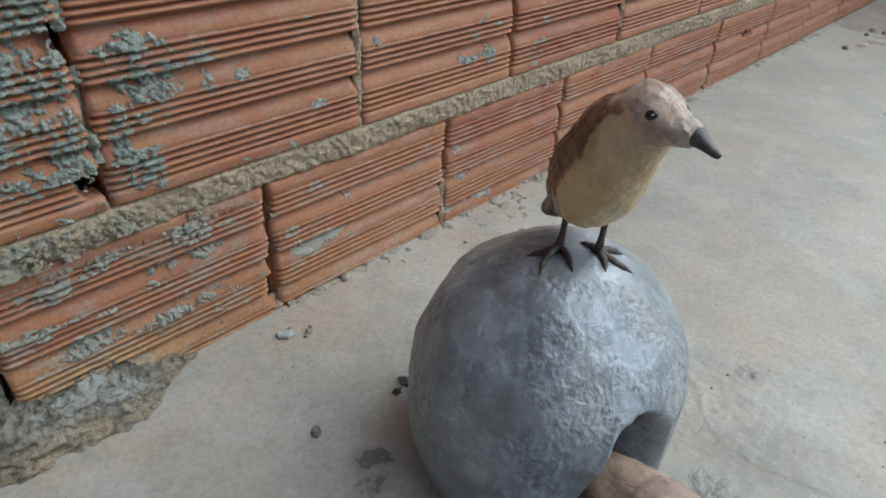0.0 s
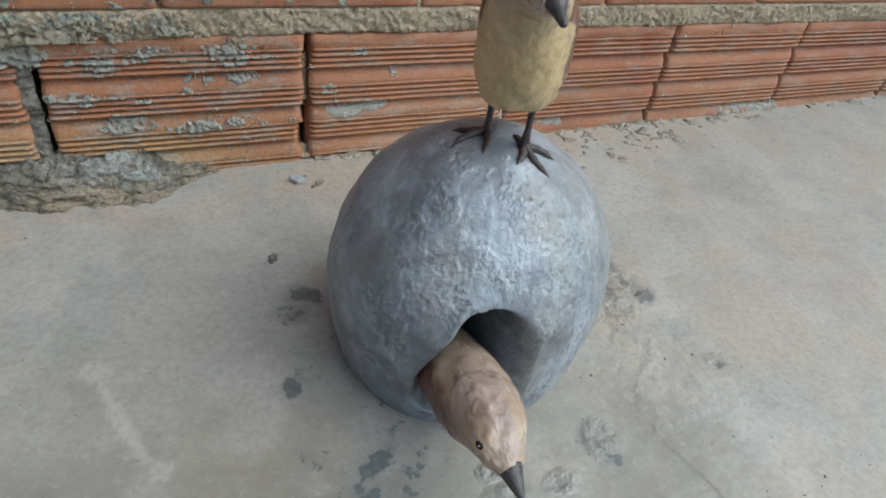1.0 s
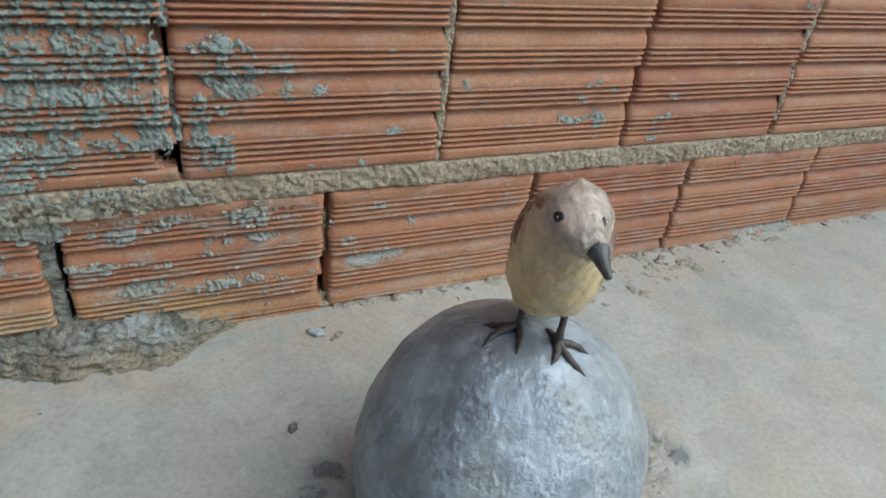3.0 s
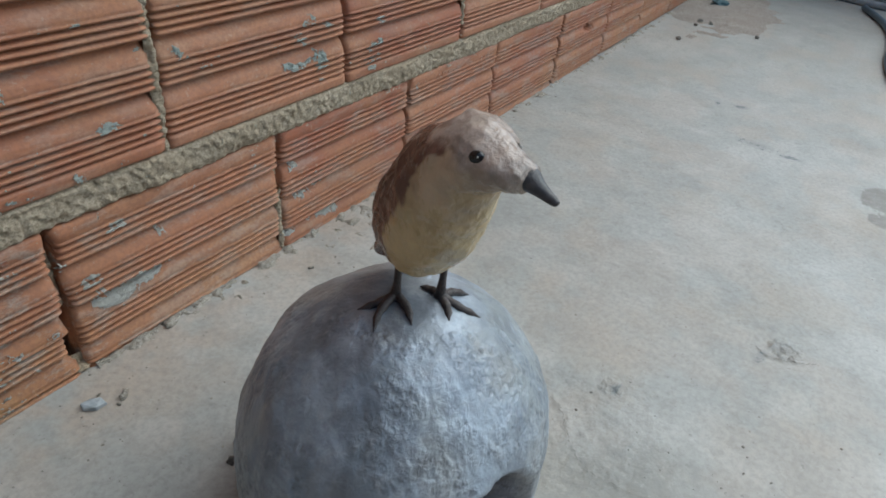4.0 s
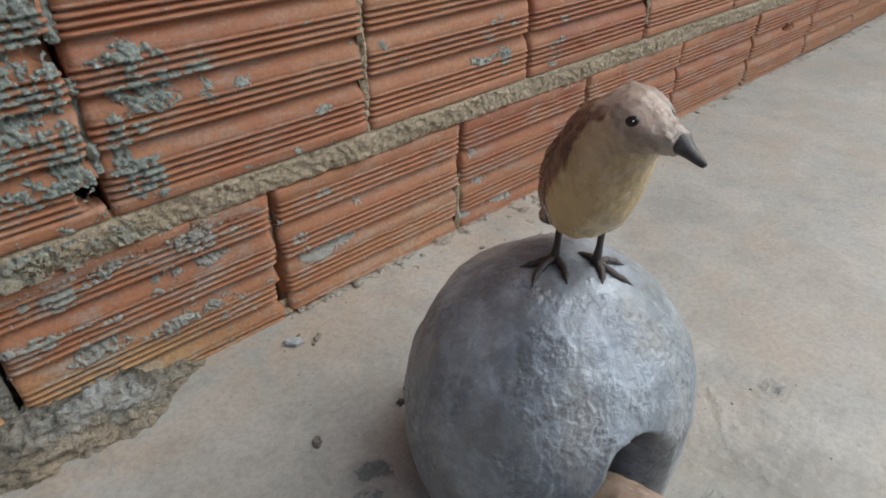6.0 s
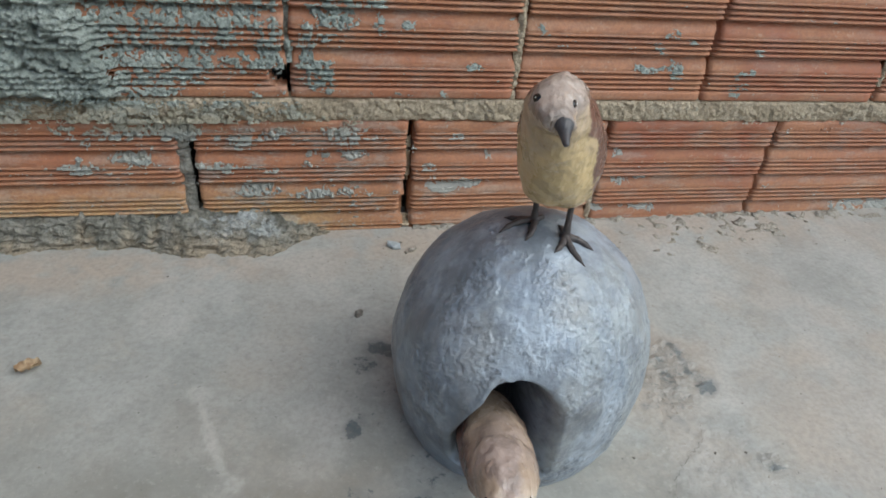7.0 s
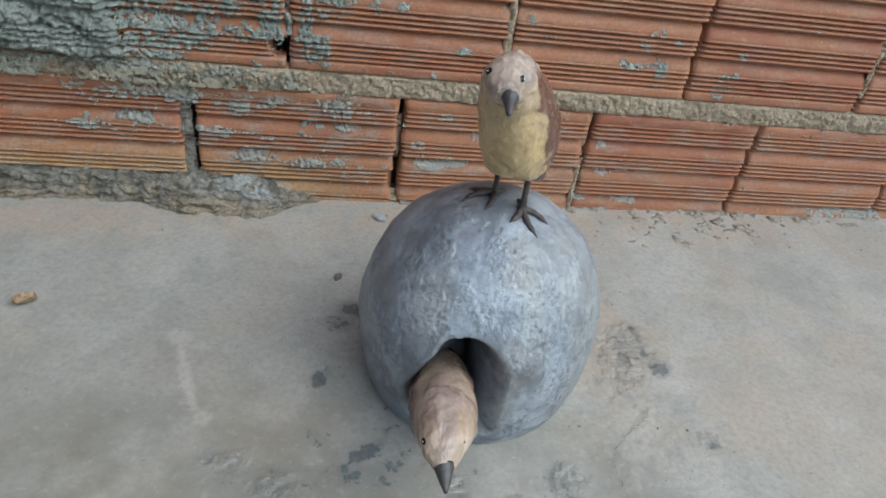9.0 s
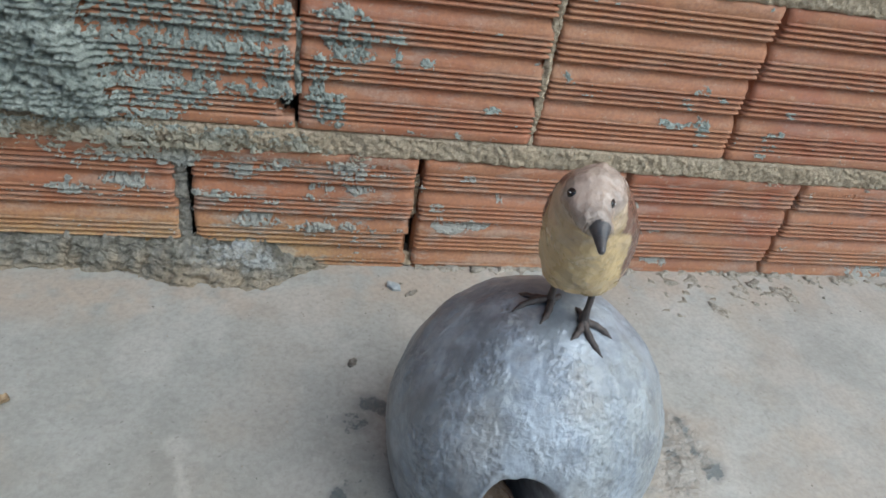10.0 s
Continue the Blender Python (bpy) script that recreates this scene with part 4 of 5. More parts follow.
def build_nest():
    n, m = 860, 440
    aa = np.linspace(0, 2 * math.pi, n, endpoint=False)
    tt = np.linspace(0, 1, m)
    A, T = np.meshgrid(aa, tt, indexing="ij")
    x, y, z = nest_point(A, T)
    u, v, w = x + 2.3, y + 2.7, z + 1.9
    length = np.sqrt(x ** 2 + y ** 2 + (z - 0.1) ** 2)
    lump = fbm(u * 16, v * 16, w * 16, 3, 81) - 0.5
    dab = fbm(u * 42, v * 42, w * 34, 3, 82) - 0.5
    # rough crust in patches, smooth trowelled skin between them
    crust = ramp(0.58 * fbm(u * 19, v * 19, w * 13, 3, 84) + 0.42 * fbm(u * 62, v * 62, w * 48, 3, 86) - 0.08 * ramp(z, 0.18, 0.23), 0.41, 0.55)
    bend = 0.006 * (fbm(u * 60, v * 60, w * 60, 2, 88) - 0.5)
    peak = fbm((u + bend) * 260, (v - bend) * 260, (w + bend) * 215, 2, 85)
    flute = fbm(np.cos(A) * 2.6 + 9, np.sin(A) * 2.6 + 9, 0.0, 2, 89) - 0.5
    k = 1 + (0.0080 * lump + 0.0042 * dab + 0.0030 * flute * ramp(z, 0.02, 0.08) * ramp(-z, -0.20, -0.14) + (0.0003 + 0.0015 * crust) * (peak - 0.5)) / np.maximum(length, 0.05)
    top = ramp(T, 0.9, 1.0)
    x, y = x * (k * (1 - top) + top), y * (k * (1 - top) + top)
    z = np.where(z > 0.1, 0.1 + (z - 0.1) * (k * (1 - top) + top), z)
    # the entrance: sharp lip on one side, a smooth inward curl on the other
    da = (A - HOLE_AT + math.pi) % (2 * math.pi) - math.pi
    wide = 0.195 + 0.18 * np.clip((0.135 - z) / 0.06, 0, 1)
    high = np.clip((z - 0.085) / (HOLE_TOP - 0.085), 0, 9) + 1.3 * ramp(-z, -0.050, -0.012)
    d = (np.clip(-da / wide, 0, 9) ** 2.9 + high ** 2.9) ** (1 / 2.9)
    lip = 1 - np.clip((d - 0.93) / 0.10, 0, 1)
    lip = lip * lip * (3 - 2 * lip)
    e = np.clip(da / 0.42, 0, 1)
    curl = (1 - e) ** 1.5 * (1 - ramp(high - (1 - 0.45 * e ** 1.5), -0.08 - 0.25 * e, 0.05 + 0.25 * e))
    push = np.where(da < 0, lip, curl)
    x, y = x * (1 - 0.90 * push), y * (1 - 0.90 * push)
    rim = np.exp(-((d - 1.12) / 0.12) ** 2) * (1 - push) * (1 - 0.6 * ramp(da, -0.02, 0.12))
    x, y = x * (1 + 0.02 * rim), y * (1 + 0.02 * rim)
    verts = np.stack([x, y, z], -1).reshape(-1, 3)
    i, q = np.meshgrid(np.arange(n), np.arange(m - 2), indexing="ij")
    i, j, q = i.ravel(), (i.ravel() + 1) % n, q.ravel()
    faces = np.stack([i * m + q, j * m + q, j * m + q + 1, i * m + q + 1], 1).tolist()
    faces += [(i * m + m - 2, (i + 1) % n * m + m - 2, m - 1) for i in range(n)]
    faces.append(tuple(i * m for i in range(n))[::-1])
    ob = mesh_object("nest_sculpture", verts, faces, NEST, attributes={"crust": crust.ravel(), "peak": peak.ravel()})
    ob.location = NC
    return tagged(ob, "round graphite-grey painted nest sculpture with an arched entrance", "sculpture")


build_nest()


def loft(rings, forward, sides=40):
    """Skin over rings (centre, half-width, half-depth, tangent), open at both ends, closed by fans."""
    verts, faces = [], []
    for c, w, h, tan in rings:
        c, tan = Vector(c), Vector(tan).normalized()
        right = tan.cross(Vector((0, 0, 1))).normalized()
        up = right.cross(tan).normalized()
        for q in range(sides):
            a = 2 * math.pi * q / sides
            verts.append(c + right * math.cos(a) * w + up * math.sin(a) * h)
    for k in range(len(rings) - 1):
        for q in range(sides):
            a, b = k * sides + q, k * sides + (q + 1) % sides
            faces.append((a, b, b + sides, a + sides))
    faces.append(tuple(reversed(range(sides))))
    faces.append(tuple(range((len(rings) - 1) * sides, len(rings) * sides)))
    return verts, faces


class Figure:
    """Gathers the shells of one figure into a single mesh with paint regions."""

    def __init__(self):
        self.v, self.f, self.slot, self.back, self.pale, self.crown = [], [], [], [], [], []

    def add(self, verts, faces, slot, paint=None):
        base = len(self.v)
        for p in verts:
            b, q, c = paint(Vector(p)) if paint else (0, 0, 0)
            self.v.append(tuple(p))
            self.back.append(b)
            self.pale.append(q)
            self.crown.append(c)
        for f in faces:
            self.f.append(tuple(i + base for i in f))
            self.slot.append(slot)

    def build(self, name, materials):
        ob = mesh_object(name, self.v, self.f, materials, attributes={"back": self.back, "pale": self.pale, "crown": self.crown})
        ob.data.polygons.foreach_set("material_index", self.slot)
        ob.data.update()
        return ob


def ball(centre, radii, axis, sides=16):
    """A small ellipsoid with its flat side along axis."""
    axis = Vector(axis).normalized()
    b = Vector((0, 0, 1)) - axis * axis.z
    b = b.normalized() if b.length > 0.05 else axis.orthogonal().normalized()
    a = b.cross(axis)
    verts, faces = [], []
    for k in range(1, 10):
        t = math.pi * k / 10
        for q in range(sides):
            w = 2 * math.pi * q / sides
            verts.append(Vector(centre) + a * math.sin(t) * math.cos(w) * radii[0] + b * math.sin(t) * math.sin(w) * radii[1] + axis * math.cos(t) * radii[2])
    for k in range(8):
        for q in range(sides):
            i, j = k * sides + q, k * sides + (q + 1) % sides
            faces.append((i, i + sides, j + sides, j))
    faces.append(tuple(range(sides)))
    faces.append(tuple(reversed(range(8 * sides, 9 * sides))))
    return verts, faces


def lumpy(verts, amount, scale, seed):
    p = np.array([tuple(v) for v in verts])
    n = [fbm(p[:, 0] * scale + 7 * k, p[:, 1] * scale, p[:, 2] * scale, 3, seed + k) - 0.5 for k in range(3)]
    return [Vector(v) for v in p + amount * 2 * np.stack(n, 1)]


def step01(v, a, b):
    t = min(max((v - a) / (b - a), 0), 1)
    return t * t * (3 - 2 * t)


# the standing bird: s runs forward in its middle plane, from above its feet
B_ORIGIN, B_FORWARD = Vector((0.088, -0.376, 0)), Vector((-0.57, -0.82, 0)).normalized()
B_RIGHT = B_FORWARD.cross(Vector((0, 0, 1)))


H_FORWARD = Vector((-0.185, -0.98, 0)).normalized()
NECK = 0.066


def bird_at(s, z, side=0.0):
    """A place on the standing bird, whose head is turned a little."""
    side = side - 0.003 * step01(s, 0.035, 0.075)
    if s > NECK:
        turned = min(1, (s - NECK) / 0.03)
        ahead = B_FORWARD.lerp(H_FORWARD, turned).normalized()
        right = ahead.cross(Vector((0, 0, 1)))
        return B_ORIGIN + B_FORWARD * NECK + ahead * (s - NECK) + right * side + Vector((0, 0, z))
    return B_ORIGIN + B_FORWARD * s + B_RIGHT * side + Vector((0, 0, z))


def standing_bird():
    fig = Figure()
    keys = [(-0.002, 0.2865, 0.018, 0.016), (-0.003, 0.2893, 0.025, 0.0225), (-0.002, 0.298, 0.0300, 0.0283), (0.002, 0.311, 0.0335, 0.0323), (0.009, 0.329, 0.0360, 0.0350), (0.019, 0.350, 0.0355, 0.0350),
            (0.033, 0.3715, 0.033, 0.0330), (0.047, 0.3880, 0.0278, 0.0268), (0.058, 0.3985, 0.0250, 0.0230), (0.070, 0.4030, 0.0208, 0.0192), (0.082, 0.4028, 0.0158, 0.0142), (0.0915, 0.4020, 0.0112, 0.0104), (0.0985, 0.4008, 0.0080, 0.0074)]
    path = spline(keys, 110)
    rings = []
    for k, (s, z, w, h) in enumerate(path):
        a, b = path[max(k - 1, 0)], path[min(k + 1, len(path) - 1)]
        rings.append((bird_at(s, z), w, h, bird_at(b[0], b[1]) - bird_at(a[0], a[1])))
    v, f = loft(rings, B_FORWARD, 96)
    v = lumpy(lumpy(lumpy(v, 0.0024, 50, 91), 0.0012, 130, 92), 0.0007, 330, 94)

    def paint(p):
        s, z = (p - B_ORIGIN).dot(B_FORWARD), p.z
        side = abs((p - B_ORIGIN).dot(B_RIGHT))
        wob = 0.008 * (noise.noise(p * 70) + 0.5 * noise.noise(p * 160))
        # edge between the brown back and the front runs from the rump up to the neck
        edge = s - (z - 0.285) * 0.50 + 0.002 + wob
        back = step01(-edge, -0.0005, 0.0015) * step01(z + wob, 0.276, 0.288)
        crown = step01(z + wob + 0.25 * (s - 0.06), 0.400, 0.412)
        pale = step01(z + wob * 2.5 + 0.35 * (s - 0.04), 0.340, 0.412)
        return back * (1 - 0.7 * crown), pale, crown
    fig.add(v, f, 0, paint)
    # wings: thin shells folded on the flanks
    for side in (-1, 1):
        rows = spline([(0.026, 0.380, 0.026, 0.004), (0.017, 0.370, 0.0322, 0.012), (0.006, 0.350, 0.0354, 0.016), (-0.002, 0.325, 0.0352, 0.016), (-0.010, 0.302, 0.030, 0.012), (-0.016, 0.289, 0.022, 0.005)], 64)
        verts, faces, n = [], [], 32
        for k, (s, z, w, h) in enumerate(rows):
            for q in range(n):
                a = 2 * math.pi * q / n
                # feather rows lie over one another like slates
                step = (k / len(rows) * 5.5 + 1.3 * math.cos(a)) % 1.0
                verts.append(bird_at(s + math.cos(a) * h * 0.9, z + math.cos(a) * h * 0.35, side * (w * 0.90 + math.sin(a) * 0.0030 + 0.0016 * step * max(0, math.sin(a)))))
        for k in range(len(rows) - 1):
            for q in range(n):
                a, b = k * n + q, k * n + (q + 1) % n
                faces.append((a, b, b + n, a + n))
        faces += [tuple(reversed(range(n))), tuple(range((len(rows) - 1) * n, len(rows) * n))]
        fig.add(lumpy(verts, 0.0012, 80, 95), faces, 0, lambda p: (1, 0, 0))
    # tail: a short flattened paddle pointing down behind
    rings = [(bird_at(s, z), w, h, bird_at(-0.08, 0.24) - bird_at(-0.02, 0.29)) for s, z, w, h in spline([(-0.010, 0.310, 0.020, 0.016), (-0.026, 0.294, 0.021, 0.014), (-0.042, 0.277, 0.020, 0.011), (-0.053, 0.265, 0.0195, 0.010), (-0.058, 0.259, 0.017, 0.008)], 16)]
    v, f = loft(rings, B_FORWARD, 24)
    fig.add(lumpy(v, 0.001, 80, 97), f, 0, lambda p: (1, 0, 0))
    # beak
    rings = [(bird_at(s, z), w, h, H_FORWARD * 0.9 + Vector((0, 0, -0.35))) for s, z, w, h in spline([(0.0965, 0.4015, 0.0078, 0.0074), (0.1000, 0.4004, 0.0066, 0.0062), (0.1040, 0.3988, 0.0047, 0.0045), (0.1105, 0.3970, 0.0032, 0.0031), (0.1160, 0.3953, 0.0022, 0.0021), (0.1172, 0.3949, 0.0010, 0.0010)], 14)]
    v, f = loft(rings, B_FORWARD, 20)
    fig.add(lumpy(v, 0.0005, 160, 93), f, 1)
    # eyes: the head leans a little to one side
    for side, lift, out, deep in ((-1, 0.0064, 0.0114, 0.0016), (1, 0.0066, 0.0145, 0.0028)):
        gaze = H_FORWARD.cross(Vector((0, 0, 1))) * side + H_FORWARD * 0.5 + Vector((0, 0, lift * 45))
        fig.add(*ball(bird_at(0.0790, 0.4033 + lift, side * out), (0.0048, 0.0038, deep), gaze), 2)
        # white dot modelled on the eye as its highlight
        fig.add(*ball(bird_at(0.0808, 0.4050 + lift, side * (out + deep * 0.75)), (0.0005, 0.0005, 0.0004), gaze), 4)
    # legs and toes, laid over the nest; tips of the toes on the plan
    for hip, foot, tips in ((Vector((0.0755, -0.3650, 0.294)), Vector((0.0775, -0.3620, 0.2555)), ((0.0530, -0.3455), (0.0425, -0.3690), (0.0630, -0.3870), (0.0910, -0.3515))),
                            (Vector((0.1005, -0.3880, 0.293)), Vector((0.1015, -0.3860, 0.2545)), ((0.0860, -0.4040), (0.1135, -0.4160), (0.1280, -0.3960), (0.1000, -0.3680)))):
        v, f = tube([hip + Vector((0, 0, 0.004)), hip, hip.lerp(foot, 0.35), hip.lerp(foot, 0.7), foot, foot - Vector((0, 0, 0.004))], [0.0040, 0.0034, 0.0028, 0.0029, 0.0040, 0.0054], 14)
        fig.add(lumpy(v, 0.0006, 160, 98), f, 3)
        for k, (tx, ty) in enumerate(tips):
            pts, rad = [], []
            bow = Vector((ty - foot.y, foot.x - tx, 0)) * (0.10 if k % 2 else -0.08)
            for j in range(15):
                q = j / 14
                p = Vector((foot.x + (tx - foot.x) * q, foot.y + (ty - foot.y) * q, 0)) + bow * math.sin(math.pi * q)
                ex, ey = (p.x - NC.x) / 0.136, (p.y - NC.y) / 0.131
                ground = 0.102 + 0.149 * math.sqrt(max(0, 1 - ex * ex - ey * ey))
                p.z = max(ground + 0.0022 * (1 - q) + 0.0012, (foot.z - 0.0015) * (1 - q * 3.2) + ground * q * 3.2 if q < 0.31 else 0)
                pts.append(p)
                knuckle = 0.0007 * math.exp(-((q - 0.42) / 0.07) ** 2) + 0.0005 * math.exp(-((q - 0.72) / 0.06) ** 2)
                rad.append((0.0036 - 0.0014 * q if q < 0.75 else 0.00255 - 0.0021 * (q - 0.75) / 0.25) * (0.8 if k == 3 else 1) + knuckle)
            v, f = tube(pts, rad, 12)
            fig.add(lumpy(v, 0.0005, 220, 99), f, 3)
    ob = fig.build("bird_statue", [TAN_PAINT, BEAK_PAINT, EYE_PAINT, LEG_PAINT, WHITE_PAINT])
    return tagged(ob, "painted tan and brown bird statue standing on the nest", "statue")


def peeping_bird():
    fig = Figure()
    keys = [(-0.405, 0.038, 0.050, 0.022, 0.024), (-0.43, 0.036, 0.056, 0.029, 0.032), (-0.46, 0.033, 0.067, 0.033, 0.035), (-0.490, 0.0285, 0.083, 0.0345, 0.0345), (-0.515, 0.0255, 0.0945, 0.0330, 0.0315), (-0.535, 0.0225, 0.105, 0.031, 0.0300),
            (-0.553, 0.0190, 0.1125, 0.0250, 0.0250), (-0.568, 0.0165, 0.116, 0.0195, 0.0190), (-0.580, 0.0155, 0.1165, 0.0148, 0.0135), (-0.590, 0.0152, 0.1160, 0.0098, 0.0088)]
    path = spline(keys, 90)
    rings = []
    for k, (y, x, z, w, h) in enumerate(path):
        a, b = path[max(k - 1, 0)], path[min(k + 1, len(path) - 1)]
        rings.append(((x, y, z), w, h, (b[1] - a[1], b[0] - a[0], (b[2] - a[2]) * 0.6)))
    v, f = loft(rings, None, 88)
    v = lumpy(lumpy(lumpy(v, 0.0022, 45, 101), 0.0010, 130, 102), 0.0006, 320, 103)

    def paint(p):
        wob = 0.007 * (noise.noise(p * 65) + 0.5 * noise.noise(p * 150))
        side = abs(p.x - 0.0155 - 0.13 * (-0.60 - p.y) * -1)
        low = p.z - (0.063 + 0.30 * (-0.47 - p.y)) + wob
        back = step01(low, -0.003, 0.002) * step01(-low, -0.042, -0.026) * step01(p.y + wob * 2, -0.548, -0.525)
        pale = step01(-p.y + wob, 0.553, 0.575)
        crown = step01(p.z + wob, 0.118, 0.128) * step01(-(p.y + wob), 0.47, 0.51) * step01(0.013 - abs(p.x - 0.0165) + (-0.55 - p.y) * -0.25 + wob, -0.005, 0.004)
        upper = step01(p.z + wob, 0.108, 0.122) * step01(p.y, -0.555, -0.53)
        rim = step01(low, -0.003, 0.003) * step01(-low, -0.020, -0.010) * step01(p.y + wob, -0.555, -0.535)
        crown, upper = crown * (1 - rim), upper * (1 - rim)
        return back * (1 - 0.75 * max(crown, upper * 0.6)), pale, max(crown, upper * 0.6) * 0.9
    fig.add(v, f, 0, paint)
    # small crest on the crown
    fig.add(lumpy(ball((0.0165, -0.545, 0.1288), (0.0150, 0.0130, 0.0065), (0, -0.2, 1))[0], 0.001, 90, 104), ball((0, 0, 0), (1, 1, 1), (0, -0.2, 1))[1], 0, lambda p: (0.35, 0, 0.45))
    rings = [((0.015, y, z), w, h, (0, -0.95, -0.3)) for y, z, w, h in spline([(-0.586, 0.1170, 0.0100, 0.0090), (-0.594, 0.1148, 0.0074, 0.0066), (-0.602, 0.1125, 0.0048, 0.0044), (-0.610, 0.1100, 0.0015, 0.0014)], 12)]
    fig.add(*loft(rings, None, 20), 1)
    for side in (-1, 1):
        fig.add(*ball((0.0165 + side * 0.0176, -0.5675, 0.1235), (0.0040, 0.0030, 0.0018), (side * 1.0, -0.35, 0.35)), 2)
        # the eye's highlight, set on as a tiny white ball
        fig.add(*ball((0.0165 + side * 0.0190, -0.5688, 0.1250), (0.0005, 0.0005, 0.0005), (side * 1.0, -0.35, 0.35)), 3)
    ob = fig.build("bird_statue", [BROWN_PAINT, BEAK_PAINT, EYE_PAINT, WHITE_PAINT])
    return tagged(ob, "painted brown bird statue peeping out of the nest entrance", "statue")


standing_bird()
peeping_bird()


# ---- hose lying on the floor ----
def build_hose():
    pts = spline([(0.700, -0.932), (0.800, -0.980), (0.910, -1.017), (1.04, -1.045), (1.23, -1.055), (1.41, -1.030), (1.56, -0.972), (1.66, -0.900), (1.74, -0.818), (1.815, -0.745), (1.93, -0.70), (2.13, -0.673), (2.40, -0.668), (2.64, -0.63), (2.85, -0.55)], 130)
    r = 0.0115
    hose = new("rubber_hose")
    v, f = tube([(x, y, r) for x, y in pts], [r] * len(pts), 20, False)
    mesh_object("hose_tube", v, f, RUBBER, hose)
    d = (Vector((*pts[2], 0)) - Vector((*pts[0], 0))).normalized()
    v, f = tube([Vector((*pts[0], r)) + d * t for t in (0.0, -0.0005, 0.0004, 0.03)], [r, r * 0.93, r * 0.78, r * 0.76], 20, True)
    mesh_object("hose_mouth", v, f[:-2] + [f[-1]], BORE, hose, "open dark end of the hose")
    return tagged(hose, "dark blue-grey rubber hose curving over the cement floor", "hose")


build_hose()


# ---- small loose things ----
def stone(name, x, y, size, seed, material, flat=0.6):
    bm = bmesh.new()
    bmesh.ops.create_icosphere(bm, subdivisions=3, radius=1.0)
    for v in bm.verts:
        k = 0.75 + 0.6 * noise.noise(v.co * 1.3 + Vector((seed * 3.7, 0, 0))) + 0.25 * noise.noise(v.co * 3.5 + Vector((0, seed, 0)))
        v.co = Vector((v.co.x * size * k, v.co.y * size * 0.8 * k, max(v.co.z * size * flat * k, -size * 0.3)))
    ob = part(name, bm, material)
    ob.location = (x, y, size * 0.28)
    ob.rotation_euler = (0, 0, seed)
    return ob


tagged(stone("pebble", -0.079, -0.199, 0.0085, 1, STONE), "small dark grey pebble on the cement floor", "pebble")
tagged(stone("pebble", 0.040, -0.210, 0.010, 2, STONE), "dark grey clod on the floor behind the nest", "pebble")
tagged(stone("pebble", 0.022, -0.215, 0.007, 3, STONE), "dark grey clod on the floor behind the nest", "pebble")


def flake():
    bm = bmesh.new()
    rim = [(0.013, 0.003), (0.006, 0.008), (-0.006, 0.007), (-0.013, -0.002), (-0.008, -0.007), (0.005, -0.006)]
    lo = [bm.verts.new((x, y, 0.0005)) for x, y in rim]
    hi = [bm.verts.new((x * 0.93, y * 0.93, 0.004 + 0.0015 * math.sin(x * 300))) for x, y in rim]
    bm.faces.new(lo[::-1])
    bm.faces.new(hi)
    for k in range(6):
        bm.faces.new((lo[k], lo[(k + 1) % 6], hi[(k + 1) % 6], hi[k]))
    ob = part("plaster_flake", bm, CHIP, smooth=False)
    ob.location, ob.rotation_euler = (-0.016, -0.050, 0.001), (0.12, 0.05, -0.95)
    return tagged(ob, "flat blue-grey plaster flake near the brick wall", "flake")


flake()

for k, (x, y, size) in enumerate(((0.010, -0.063, 0.0055), (0.016, -0.057, 0.004), (0.001, -0.068, 0.0035), (-0.004, -0.040, 0.003))):
    tagged(stone("mortar_crumb", x, y, size, 60 + k, CRUMB), "beige mortar crumb on the floor beside the flake", "crumb", "crumbs beside the flake")


def leaf():
    xs, ys = np.linspace(-1, 1, 22), np.linspace(-1, 1, 14)
    X, Y = np.meshgrid(xs, ys, indexing="ij")
    wide = np.sqrt(np.clip(1 - X ** 2, 0, 1)) * (0.62 + 0.15 * np.sin(X * 9))
    px, py = X * 0.0135, Y * wide * 0.013
    pz = 0.0035 + 0.006 * (fbm(X * 2.2, Y * 2.2, 0, 3, 120)) * (0.4 + Y ** 2) + 0.003 * np.abs(Y)
    top = np.stack([px, py, pz], -1).reshape(-1, 3)
    low = top - np.array([0, 0, 0.0009])
    f = grid_faces(22, 14)
    ob = mesh_object("dry_leaf", np.concatenate([top, low]), list(f) + [q[::-1] + 22 * 14 for q in f], LEAF)
    ob.location, ob.rotation_euler = (-0.463, -0.258, 0.0), (0, 0, 0.4)
    return tagged(ob, "small crumpled dry brown leaf on the floor", "leaf")


leaf()


